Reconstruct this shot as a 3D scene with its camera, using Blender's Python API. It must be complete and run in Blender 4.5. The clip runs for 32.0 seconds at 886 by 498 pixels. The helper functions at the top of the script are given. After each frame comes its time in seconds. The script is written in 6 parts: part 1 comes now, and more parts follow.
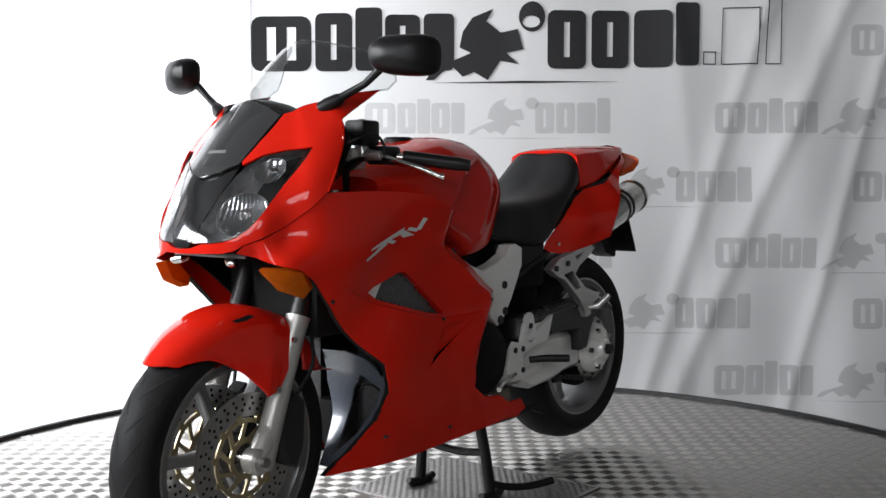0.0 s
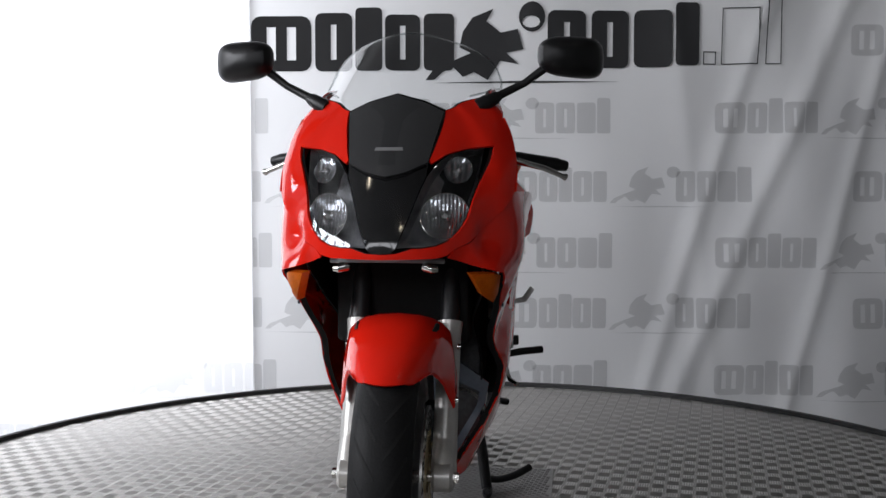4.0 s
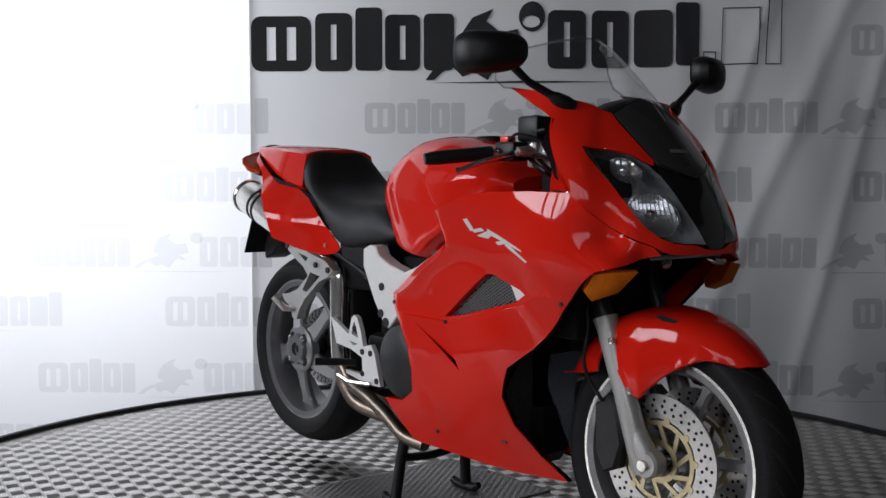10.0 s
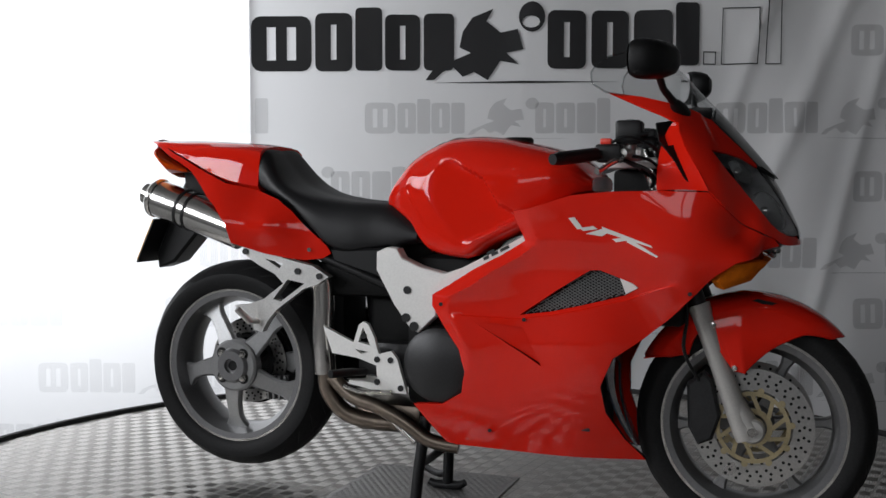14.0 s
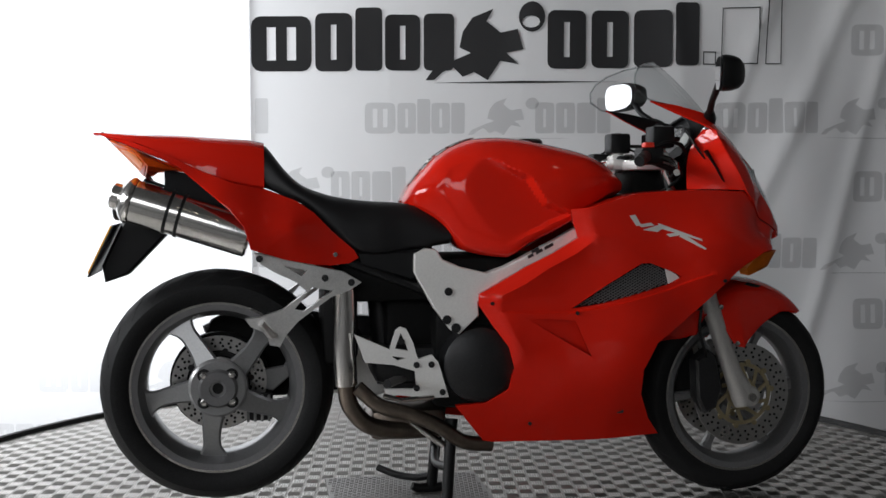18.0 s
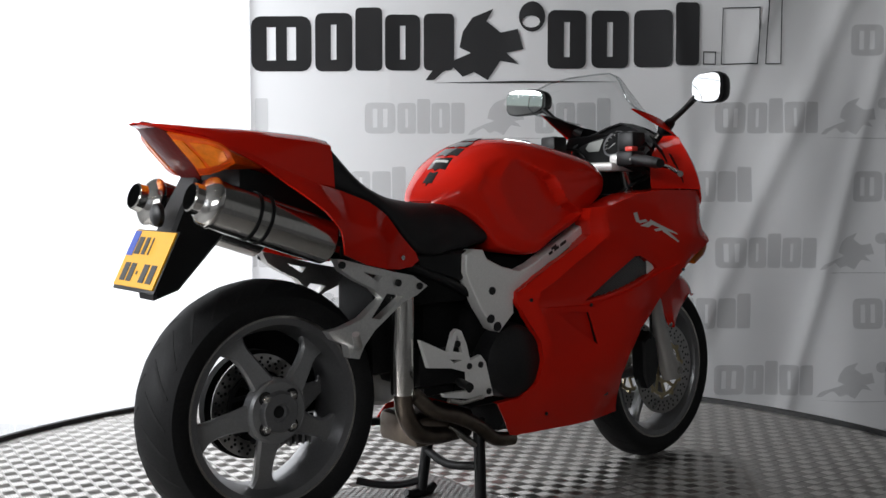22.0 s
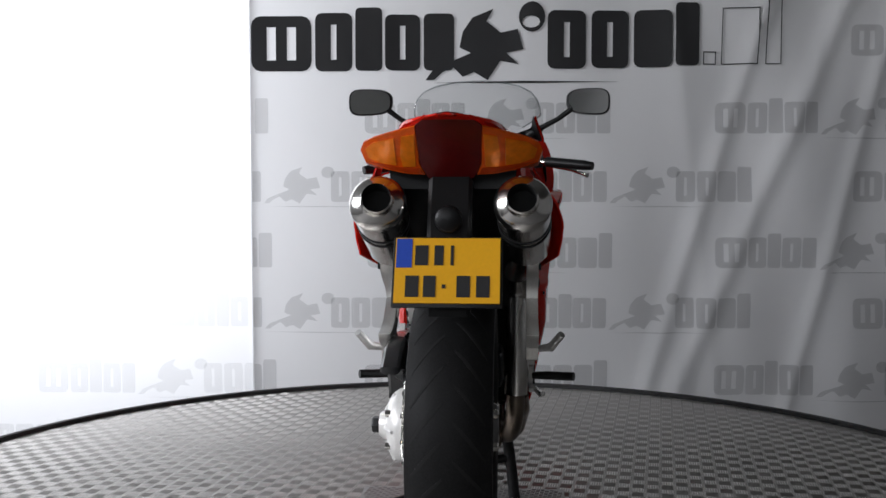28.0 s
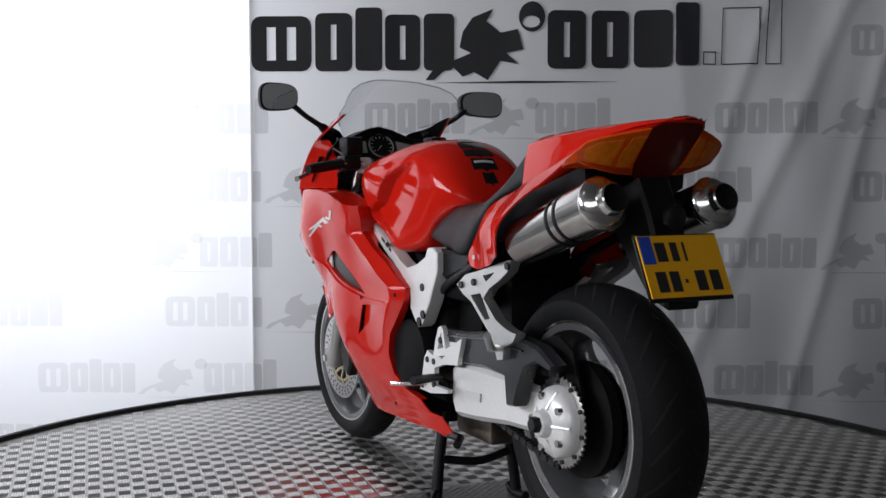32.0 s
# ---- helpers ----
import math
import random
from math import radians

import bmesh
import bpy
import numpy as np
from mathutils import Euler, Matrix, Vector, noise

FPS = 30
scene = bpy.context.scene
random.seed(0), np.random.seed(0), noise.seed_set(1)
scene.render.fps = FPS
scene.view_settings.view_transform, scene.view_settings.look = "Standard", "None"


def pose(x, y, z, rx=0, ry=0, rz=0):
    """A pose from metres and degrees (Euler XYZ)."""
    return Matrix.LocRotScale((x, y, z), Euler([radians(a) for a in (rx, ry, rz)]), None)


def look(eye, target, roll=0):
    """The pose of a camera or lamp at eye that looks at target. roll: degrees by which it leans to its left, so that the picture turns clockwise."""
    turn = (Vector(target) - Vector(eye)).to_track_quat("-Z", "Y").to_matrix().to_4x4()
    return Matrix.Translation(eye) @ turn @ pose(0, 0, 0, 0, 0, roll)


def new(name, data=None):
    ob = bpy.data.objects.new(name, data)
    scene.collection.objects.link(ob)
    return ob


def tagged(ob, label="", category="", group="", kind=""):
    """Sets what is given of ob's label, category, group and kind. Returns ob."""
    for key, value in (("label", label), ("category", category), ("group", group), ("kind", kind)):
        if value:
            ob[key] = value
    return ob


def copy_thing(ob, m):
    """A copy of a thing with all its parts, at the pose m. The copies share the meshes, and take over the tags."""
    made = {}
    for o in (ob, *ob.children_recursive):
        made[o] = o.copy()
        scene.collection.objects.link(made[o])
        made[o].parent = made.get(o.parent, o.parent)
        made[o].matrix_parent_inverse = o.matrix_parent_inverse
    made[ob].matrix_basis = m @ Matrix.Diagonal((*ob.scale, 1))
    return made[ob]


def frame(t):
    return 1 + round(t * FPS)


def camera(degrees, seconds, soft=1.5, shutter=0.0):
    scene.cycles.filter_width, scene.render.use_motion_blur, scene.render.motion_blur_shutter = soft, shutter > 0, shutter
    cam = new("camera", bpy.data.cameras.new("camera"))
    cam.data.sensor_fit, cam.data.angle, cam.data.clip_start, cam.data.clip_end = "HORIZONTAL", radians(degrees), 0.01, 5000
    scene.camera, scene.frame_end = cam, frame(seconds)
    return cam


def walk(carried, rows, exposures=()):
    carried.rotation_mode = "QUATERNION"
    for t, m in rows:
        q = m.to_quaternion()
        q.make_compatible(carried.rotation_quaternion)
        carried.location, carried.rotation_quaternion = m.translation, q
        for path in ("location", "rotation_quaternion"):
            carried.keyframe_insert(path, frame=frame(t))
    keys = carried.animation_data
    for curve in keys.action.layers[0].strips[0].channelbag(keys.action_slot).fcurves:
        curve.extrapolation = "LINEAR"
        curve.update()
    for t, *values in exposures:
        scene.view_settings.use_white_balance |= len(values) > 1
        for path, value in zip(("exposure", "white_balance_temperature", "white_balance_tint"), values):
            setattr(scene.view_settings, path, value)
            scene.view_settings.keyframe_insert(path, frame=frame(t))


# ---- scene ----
# camera: fixed on a stand in front of the turntable
EYE_POSE = pose(0, -2.916, 0.888, 86.491, 0, 0.670)
cam = camera(45.79, 32.0)
walk(cam, [(0, EYE_POSE), (32, EYE_POSE)],
     exposures=[(0, 0.3, 6500, 10), (1, 0.25, 6500, 10), (3, -0.15, 6450, 11), (5, -0.45, 6350, 13), (7, -0.93, 6300, 13), (9, -1.02, 6300, 13), (13, -0.88, 6450, 11), (16, -0.6, 6500, 10),
                (19, -0.42, 6500, 10), (22, -0.25, 6500, 10), (25, 0.0, 6500, 10), (27, -0.3, 6450, 11), (28, -0.55, 6400, 12), (30, -0.84, 6300, 13), (32, -0.89, 6300, 13)])

# ---- light ----
world = bpy.data.worlds.new("world")
scene.world = world
world.use_nodes = True
wn = world.node_tree
sky = wn.nodes.new("ShaderNodeTexSky")
sky.sky_type, sky.sun_disc, sky.sun_elevation, sky.sun_rotation = "NISHITA", False, radians(35), radians(-60)
wn.nodes["Background"].inputs["Strength"].default_value = 0.08
wn.links.new(sky.outputs[0], wn.nodes["Background"].inputs["Color"])


def window_light(name, m, width, height, watts, colour):
    lamp = bpy.data.lights.new(name, "AREA")
    lamp.shape, lamp.size, lamp.size_y, lamp.energy, lamp.color = "RECTANGLE", width, height, watts, colour
    ob = new(name, lamp)
    ob.matrix_world = m
    return ob


# daylight in the window behind the banner, in the side windows and in the shop front behind the camera
window_light("window_light_back", look((-3.1, 3.38, 1.62), (-3.1, 0, 1.5)), 4.6, 3.3, 425, (0.93, 0.96, 1.0))
window_light("window_light_side", look((-5.9, -2.3, 2.6), (0, -1.6, 1.2)), 4.8, 1.6, 640, (0.95, 0.97, 1.0))
window_light("window_light_front", look((-2.0, -6.9, 2.75), (-0.9, 0, 1.1)), 4.6, 1.4, 120, (0.97, 0.98, 1.0))

# ---- materials ----


def material(name, colour, rough=0.5, metal=0.0, coat=0.0, grain=0.0, scale=60.0, bump=0.0, patches=0.0, rough_var=0.1, ior=1.5, spec=0.5):
    """A principled material with fine grain and broad patches in colour and gloss."""
    m = bpy.data.materials.new(name)
    m.use_nodes = True
    nt = m.node_tree
    b = nt.nodes["Principled BSDF"]
    b.inputs["Roughness"].default_value, b.inputs["Metallic"].default_value = rough, metal
    b.inputs["Coat Weight"].default_value, b.inputs["Coat Roughness"].default_value = coat, 0.03
    b.inputs["IOR"].default_value, b.inputs["Specular IOR Level"].default_value = ior, spec
    tc = nt.nodes.new("ShaderNodeTexCoord")
    fine, broad = nt.nodes.new("ShaderNodeTexNoise"), nt.nodes.new("ShaderNodeTexNoise")
    fine.inputs["Scale"].default_value, fine.inputs["Detail"].default_value = scale, 4
    broad.inputs["Scale"].default_value, broad.inputs["Detail"].default_value = 5.0, 3
    nt.links.new(tc.outputs["Object"], fine.inputs["Vector"])
    nt.links.new(tc.outputs["Object"], broad.inputs["Vector"])
    mix = nt.nodes.new("ShaderNodeMix")
    mix.data_type = "RGBA"
    mix.inputs["A"].default_value = (*[c * (1 - patches) for c in colour], 1)
    mix.inputs["B"].default_value = (*[min(1, c * (1 + patches)) for c in colour], 1)
    nt.links.new(broad.outputs["Fac"], mix.inputs["Factor"])
    mix2 = nt.nodes.new("ShaderNodeMix")
    mix2.data_type, mix2.blend_type = "RGBA", "MULTIPLY"
    mix2.inputs["Factor"].default_value = 1.0
    ramp = nt.nodes.new("ShaderNodeMapRange")
    ramp.inputs["From Min"].default_value, ramp.inputs["From Max"].default_value = 0.3, 0.7
    ramp.inputs["To Min"].default_value, ramp.inputs["To Max"].default_value = 1 - grain, 1 + grain * 0.3
    nt.links.new(fine.outputs["Fac"], ramp.inputs["Value"])
    nt.links.new(mix.outputs["Result"], mix2.inputs["A"])
    nt.links.new(ramp.outputs["Result"], mix2.inputs["B"])
    nt.links.new(mix2.outputs["Result"], b.inputs["Base Color"])
    rr = nt.nodes.new("ShaderNodeMapRange")
    rr.inputs["To Min"].default_value, rr.inputs["To Max"].default_value = max(0.02, rough * (1 - rough_var)), min(1, rough * (1 + rough_var))
    nt.links.new(broad.outputs["Fac"], rr.inputs["Value"])
    nt.links.new(rr.outputs["Result"], b.inputs["Roughness"])
    if bump:
        bp = nt.nodes.new("ShaderNodeBump")
        bp.inputs["Strength"].default_value, bp.inputs["Distance"].default_value = bump, 0.002
        nt.links.new(fine.outputs["Fac"], bp.inputs["Height"])
        nt.links.new(bp.outputs["Normal"], b.inputs["Normal"])
    return m


RED = material("red_paint", (0.60, 0.013, 0.005), 0.40, 0.0, 0.85, 0.03, 300, 0.0, 0.05, spec=0.0)
RED.node_tree.nodes["Principled BSDF"].inputs["Coat IOR"].default_value = 1.39
BLACK_PLASTIC = material("black_plastic", (0.0055, 0.0055, 0.006), 0.42, 0, 0, 0.25, 400, 0.15, 0.2, spec=0.28)
GLOSS_BLACK = material("gloss_black_plastic", (0.006, 0.006, 0.0065), 0.12, 0, 0.5, 0.1, 200, 0, 0.1)
DARK = material("dark_engine_metal", (0.016, 0.016, 0.017), 0.42, 0.3, 0, 0.3, 150, 0.2, 0.3)
RUBBER = material("tyre_rubber", (0.012, 0.012, 0.0123), 0.58, 0, 0, 0.3, 250, 0.25, 0.25, spec=0.12)
# near black for hidden inner parts: their shade is put into the colour
DEEP = material("near_black_shade", (0.005, 0.005, 0.005), 0.65, 0, 0, 0.3, 150, 0.2, 0.3, spec=0.15)
SEAT_MAT = material("seat_vinyl", (0.009, 0.009, 0.010), 0.48, 0, 0, 0.2, 500, 0.3, 0.15, spec=0.35)
RIM_MAT = material("grey_wheel_paint", (0.17, 0.17, 0.173), 0.30, 0.6, 0.35, 0.1, 200, 0, 0.12)
SPOKE_MAT = material("silver_wheel_paint", (0.24, 0.24, 0.242), 0.32, 0.5, 0.35, 0.1, 200, 0, 0.1)
FORK_MAT = material("fork_silver_paint", (0.40, 0.39, 0.37), 0.36, 0.4, 0.2, 0.08, 200, 0, 0.08)
ALU = material("cast_aluminium", (0.72, 0.71, 0.69), 0.32, 0.85, 0, 0.12, 220, 0.1, 0.1)
SILVER = material("silver_paint", (0.80, 0.79, 0.765), 0.34, 0.2, 0.2, 0.06, 200, 0.0, 0.06)
CHROME = material("polished_steel", (0.72, 0.70, 0.67), 0.16, 1.0, 0, 0.08, 90, 0, 0.1, 0.4)
BRUSHED = material("brushed_steel", (0.60, 0.585, 0.56), 0.18, 1.0, 0, 0.12, 160, 0.05, 0.12, 0.3)
BURNT = material("heat_stained_steel", (0.20, 0.165, 0.135), 0.36, 1.0, 0, 0.3, 25, 0.1, 0.5)
DISC_MAT = material("brake_disc_steel", (0.50, 0.49, 0.48), 0.28, 1.0, 0, 0.15, 200, 0.05, 0.1)
GOLD = material("gold_anodised", (0.50, 0.42, 0.26), 0.34, 0.9, 0, 0.1, 200, 0, 0.1)
PLATE_YELLOW = material("plate_yellow", (0.84, 0.41, 0.004), 0.4, 0, 0.1, 0.04, 150, 0.0, 0.04)
PLATE_BLUE = material("plate_blue", (0.02, 0.07, 0.45), 0.4, 0, 0.1, 0.05, 150, 0.0, 0.05)
INK = material("black_ink", (0.014, 0.014, 0.015), 0.5, 0, 0, 0.05, 100, 0.0, 0.05)
WHITE_PAINT = material("decal_white", (0.75, 0.74, 0.70), 0.3, 0.3, 0.3, 0.03, 100, 0.0, 0.03)
MIRROR = material("mirror_glass", (0.86, 0.87, 0.87), 0.02, 1.0, 0, 0.0, 50, 0.0, 0.02, 0.0)
FINS = material("radiator_fins", (0.05, 0.05, 0.052), 0.5, 0.5, 0, 0.3, 120, 0.3, 0.2)
PLATE_ALU = material("tread_plate_aluminium", (0.60, 0.58, 0.555), 0.32, 1.0, 0, 0.15, 90, 0.1, 0.12, 0.25)
DECK_ALU = material("dull_deck_aluminium", (0.46, 0.445, 0.42), 0.50, 1.0, 0, 0.3, 70, 0.12, 0.2, 0.25)
MAT_GREY = material("worn_steel_plate", (0.34, 0.33, 0.32), 0.38, 0.9, 0, 0.25, 90, 0.2, 0.15)
RIM_RUBBER = material("edge_rubber", (0.02, 0.02, 0.02), 0.6, 0, 0, 0.2, 120, 0.1, 0.2)
WALL = material("wall_paint", (0.24, 0.24, 0.236), 0.8, 0, 0, 0.06, 60, 0.1, 0.06)
CEIL = material("ceiling_paint", (0.10, 0.10, 0.098), 0.85, 0, 0, 0.05, 60, 0.1, 0.05)
CONCRETE = material("concrete_floor", (0.18, 0.177, 0.173), 0.6, 0, 0, 0.2, 40, 0.2, 0.15)


def glass(name, colour, rough=0.0, trans=1.0):
    m = bpy.data.materials.new(name)
    m.use_nodes = True
    nt = m.node_tree
    out = nt.nodes["Material Output"]
    nt.nodes.remove(nt.nodes["Principled BSDF"])
    t, g, mx, fr = [nt.nodes.new(k) for k in ("ShaderNodeBsdfTransparent", "ShaderNodeBsdfGlossy", "ShaderNodeMixShader", "ShaderNodeLayerWeight")]
    lo = nt.nodes.new("ShaderNodeMapRange")
    lo.inputs["From Min"].default_value, lo.inputs["To Min"].default_value, lo.inputs["To Max"].default_value = 0.35, 0.045, 0.55
    t.inputs["Color"].default_value = (*colour, 1)
    g.inputs["Roughness"].default_value = max(rough, 0.03)
    fr.inputs["Blend"].default_value = 0.35
    nt.links.new(fr.outputs["Facing"], lo.inputs["Value"])
    nt.links.new(lo.outputs["Result"], mx.inputs[0])
    nt.links.new(t.outputs[0], mx.inputs[1])
    nt.links.new(g.outputs[0], mx.inputs[2])
    nt.links.new(mx.outputs[0], out.inputs["Surface"])
    return m


SCREEN = glass("clear_screen", (0.86, 0.87, 0.87))
SCREEN_EDGE = glass("screen_edge", (0.78, 0.80, 0.80))
LENS = glass("clear_lens", (0.9, 0.91, 0.92))


def cloth(name, colour, through_part):
    """Thin printed cloth: it scatters light from the front and lets some through from behind."""
    m = material(name, colour, 0.75, 0, 0, 0.05, 500, 0.1, 0.03)
    nt = m.node_tree
    out, b = nt.nodes["Material Output"], nt.nodes["Principled BSDF"]
    tr, mx = nt.nodes.new("ShaderNodeBsdfTranslucent"), nt.nodes.new("ShaderNodeMixShader")
    tr.inputs["Color"].default_value = (*colour, 1)
    mx.inputs[0].default_value = through_part
    nt.links.new(b.outputs[0], mx.inputs[1])
    nt.links.new(tr.outputs[0], mx.inputs[2])
    nt.links.new(mx.outputs[0], out.inputs["Surface"])
    return m



def glowing_lens(name, colour, through_part, mirrored=0.0):
    """A tinted lens with a facetted look that lets some of the light behind it through."""
    m = material(name, colour, 0.30, mirrored, 0.08, 0.22, 55, 0.5, 0.25, spec=0.25)
    nt = m.node_tree
    out, b = nt.nodes["Material Output"], nt.nodes["Principled BSDF"]
    cells = nt.nodes.new("ShaderNodeTexVoronoi")
    cells.inputs["Scale"].default_value = 42.0
    tr, mx = nt.nodes.new("ShaderNodeBsdfTranslucent"), nt.nodes.new("ShaderNodeMixShader")
    tint = nt.nodes.new("ShaderNodeMix")
    tint.data_type = "RGBA"
    tint.inputs["A"].default_value = (*colour, 1)
    tint.inputs["B"].default_value = (*[c * 0.5 for c in colour], 1)
    nt.links.new(cells.outputs["Distance"], tint.inputs["Factor"])
    nt.links.new(tint.outputs["Result"], tr.inputs["Color"])
    mx.inputs[0].default_value = through_part
    nt.links.new(b.outputs[0], mx.inputs[1])
    nt.links.new(tr.outputs[0], mx.inputs[2])
    nt.links.new(mx.outputs[0], out.inputs["Surface"])
    return m


RED_LENS = glowing_lens("dark_red_lens_glow", (0.13, 0.005, 0.005), 0.35)
AMBER = glowing_lens("amber_lens_glow", (0.85, 0.105, 0.003), 0.2)
BANNER = cloth("banner_cloth", (0.72, 0.72, 0.725), 0.21)
BANNER_LEFT = cloth("thin_banner_cloth", (0.76, 0.76, 0.765), 0.42)


def ink(name, tint):
    """Thin ink that tints the cloth it lies on."""
    m = bpy.data.materials.new(name)
    m.use_nodes = True
    nt = m.node_tree
    nt.nodes.remove(nt.nodes["Principled BSDF"])
    t = nt.nodes.new("ShaderNodeBsdfTransparent")
    t.inputs["Color"].default_value = (tint, tint, tint, 1)
    nt.links.new(t.outputs[0], nt.nodes["Material Output"].inputs["Surface"])
    return m


BANNER_GREY = ink("grey_ink", 0.91)
# the same grey print, paled so that it looks washed out by backlight
BANNER_BACKLIT = ink("backlit_grey_ink", 0.95)
BANNER_DARK = cloth("banner_cloth_dark_print", (0.018, 0.018, 0.0195), 0.05)

# ---- mesh helpers ----


def link_mesh(name, verts, faces, mat, parent=None, label="", smooth=True):
    me = bpy.data.meshes.new(name)
    me.from_pydata([tuple(v) for v in verts], [], [tuple(f) for f in faces])
    me.update()
    if smooth:
        me.polygons.foreach_set("use_smooth", [True] * len(me.polygons))
        me.set_sharp_from_angle(angle=radians(38))
    me.materials.append(mat)
    ob = new(name, me)
    if parent is not None:
        ob.parent = parent
    if label:
        tagged(ob, label)
    return ob


def part(name, bm, mat, parent=None, label="", smooth=True):
    """Link a bmesh as one mesh object under a thing or a part."""
    bmesh.ops.recalc_face_normals(bm, faces=bm.faces)
    me = bpy.data.meshes.new(name)
    bm.to_mesh(me)
    bm.free()
    if smooth:
        me.polygons.foreach_set("use_smooth", [True] * len(me.polygons))
        me.set_sharp_from_angle(angle=radians(38))
    me.materials.append(mat)
    ob = new(name, me)
    if parent is not None:
        ob.parent = parent
    if label:
        tagged(ob, label)
    return ob


def add_box(bm, x0, y0, z0, x1, y1, z1, bevel=0.0):
    vs = [bm.verts.new((x, y, z)) for x in (x0, x1) for y in (y0, y1) for z in (z0, z1)]
    fs = [bm.faces.new([vs[i] for i in q]) for q in ((0, 1, 3, 2), (4, 6, 7, 5), (0, 4, 5, 1), (2, 3, 7, 6), (0, 2, 6, 4), (1, 5, 7, 3))]
    if bevel:
        es = list({e for f in fs for e in f.edges})
        bmesh.ops.bevel(bm, geom=es, offset=bevel, segments=2, affect="EDGES", profile=0.5)
    return vs


def box_part(name, lo, hi, mat, parent=None, label="", bevel=0.004):
    bm = bmesh.new()
    add_box(bm, *lo, *hi, bevel=bevel)
    return part(name, bm, mat, parent, label)


def add_loft(bm, rings, cap=True, closed=True):
    """Skin rings of equally many points."""
    vr = [[bm.verts.new(p) for p in r] for r in rings]
    n = len(rings[0])
    for a, b in zip(vr, vr[1:]):
        for i in range(n if closed else n - 1):
            j = (i + 1) % n
            bm.faces.new((a[i], a[j], b[j], b[i]))
    if cap and closed:
        bm.faces.new(list(reversed(vr[0])))
        bm.faces.new(vr[-1])
    return vr


def spline(pts, n):
    """n points on a smooth curve through pts (Catmull-Rom)."""
    P = [Vector(p) for p in pts]
    P = [P[0] * 2 - P[1]] + P + [P[-1] * 2 - P[-2]]
    out, m = [], len(P) - 3
    for k in range(n):
        u = k * m / (n - 1)
        i = min(int(u), m - 1)
        t = u - i
        a, b, c, d = P[i:i + 4]
        out.append(0.5 * ((2 * b) + (c - a) * t + (2 * a - 5 * b + 4 * c - d) * t * t + (3 * b - a - 3 * c + d) * t ** 3))
    return out


def add_tube(bm, path, radius, n=10, cap=True, flat=1.0):
    """A round (or flattened) bar along a path; radius may be a list."""
    P = [Vector(p) for p in path]
    rr = radius if isinstance(radius, (list, tuple)) else [radius] * len(P)
    rings, up = [], None
    for i, p in enumerate(P):
        d = (P[min(i + 1, len(P) - 1)] - P[max(i - 1, 0)]).normalized()
        if up is None:
            up = d.orthogonal().normalized() if flat == 1.0 else (Vector((0, 0, 1)) - d * d.z).normalized()
        up = (up - d * up.dot(d)).normalized()
        side = d.cross(up)
        rings.append([p + (up * math.cos(a) + side * math.sin(a) * flat) * rr[i] for a in [2 * math.pi * k / n for k in range(n)]])
    add_loft(bm, rings, cap)


def tube_part(name, path, radius, mat, parent=None, label="", n=12, smooth_n=0, flat=1.0):
    bm = bmesh.new()
    add_tube(bm, spline(path, smooth_n) if smooth_n else path, radius, n, True, flat)
    return part(name, bm, mat, parent, label)


def add_spin(bm, profile, axis_point, n=48, axis="y"):
    """Turn a closed profile of (radius, offset) round an axis."""
    c = Vector(axis_point)
    rings = []
    for k in range(n):
        a = 2 * math.pi * k / n
        if axis == "y":
            rings.append([c + Vector((r * math.cos(a), o, r * math.sin(a))) for r, o in profile])
        elif axis == "z":
            rings.append([c + Vector((r * math.cos(a), r * math.sin(a), o)) for r, o in profile])
        else:
            rings.append([c + Vector((o, r * math.cos(a), r * math.sin(a))) for r, o in profile])
    add_loft(bm, rings + [rings[0]], cap=False)
    bmesh.ops.remove_doubles(bm, verts=bm.verts, dist=1e-6)


def add_prism(bm, outline, y0, y1, chamfer=0.003):
    """A plate with the given (x, z) outline between two y planes, with chamfered rims."""
    n = len(outline)
    area = sum(outline[i][0] * outline[(i + 1) % n][1] - outline[(i + 1) % n][0] * outline[i][1] for i in range(n))
    s = 1 if area > 0 else -1
    inner = []
    for i in range(n):
        a, b, c = Vector(outline[i - 1]), Vector(outline[i]), Vector(outline[(i + 1) % n])
        d1, d2 = (b - a).normalized(), (c - b).normalized()
        nn = Vector((-(d1.y + d2.y), d1.x + d2.x)) * s
        nn = nn.normalized() if nn.length > 1e-6 else Vector((0, 0))
        inner.append(b + nn * chamfer)
    g = chamfer if y1 > y0 else -chamfer
    rings = [[(p[0], y0, p[1]) for p in inner], [(p[0], y0 + g, p[1]) for p in outline],
             [(p[0], y1 - g, p[1]) for p in outline], [(p[0], y1, p[1]) for p in inner]]
    add_loft(bm, rings)


def prism_part(name, outline, y0, y1, mat, parent=None, label="", chamfer=0.003):
    bm = bmesh.new()
    add_prism(bm, outline, y0, y1, chamfer)
    return part(name, bm, mat, parent, label)


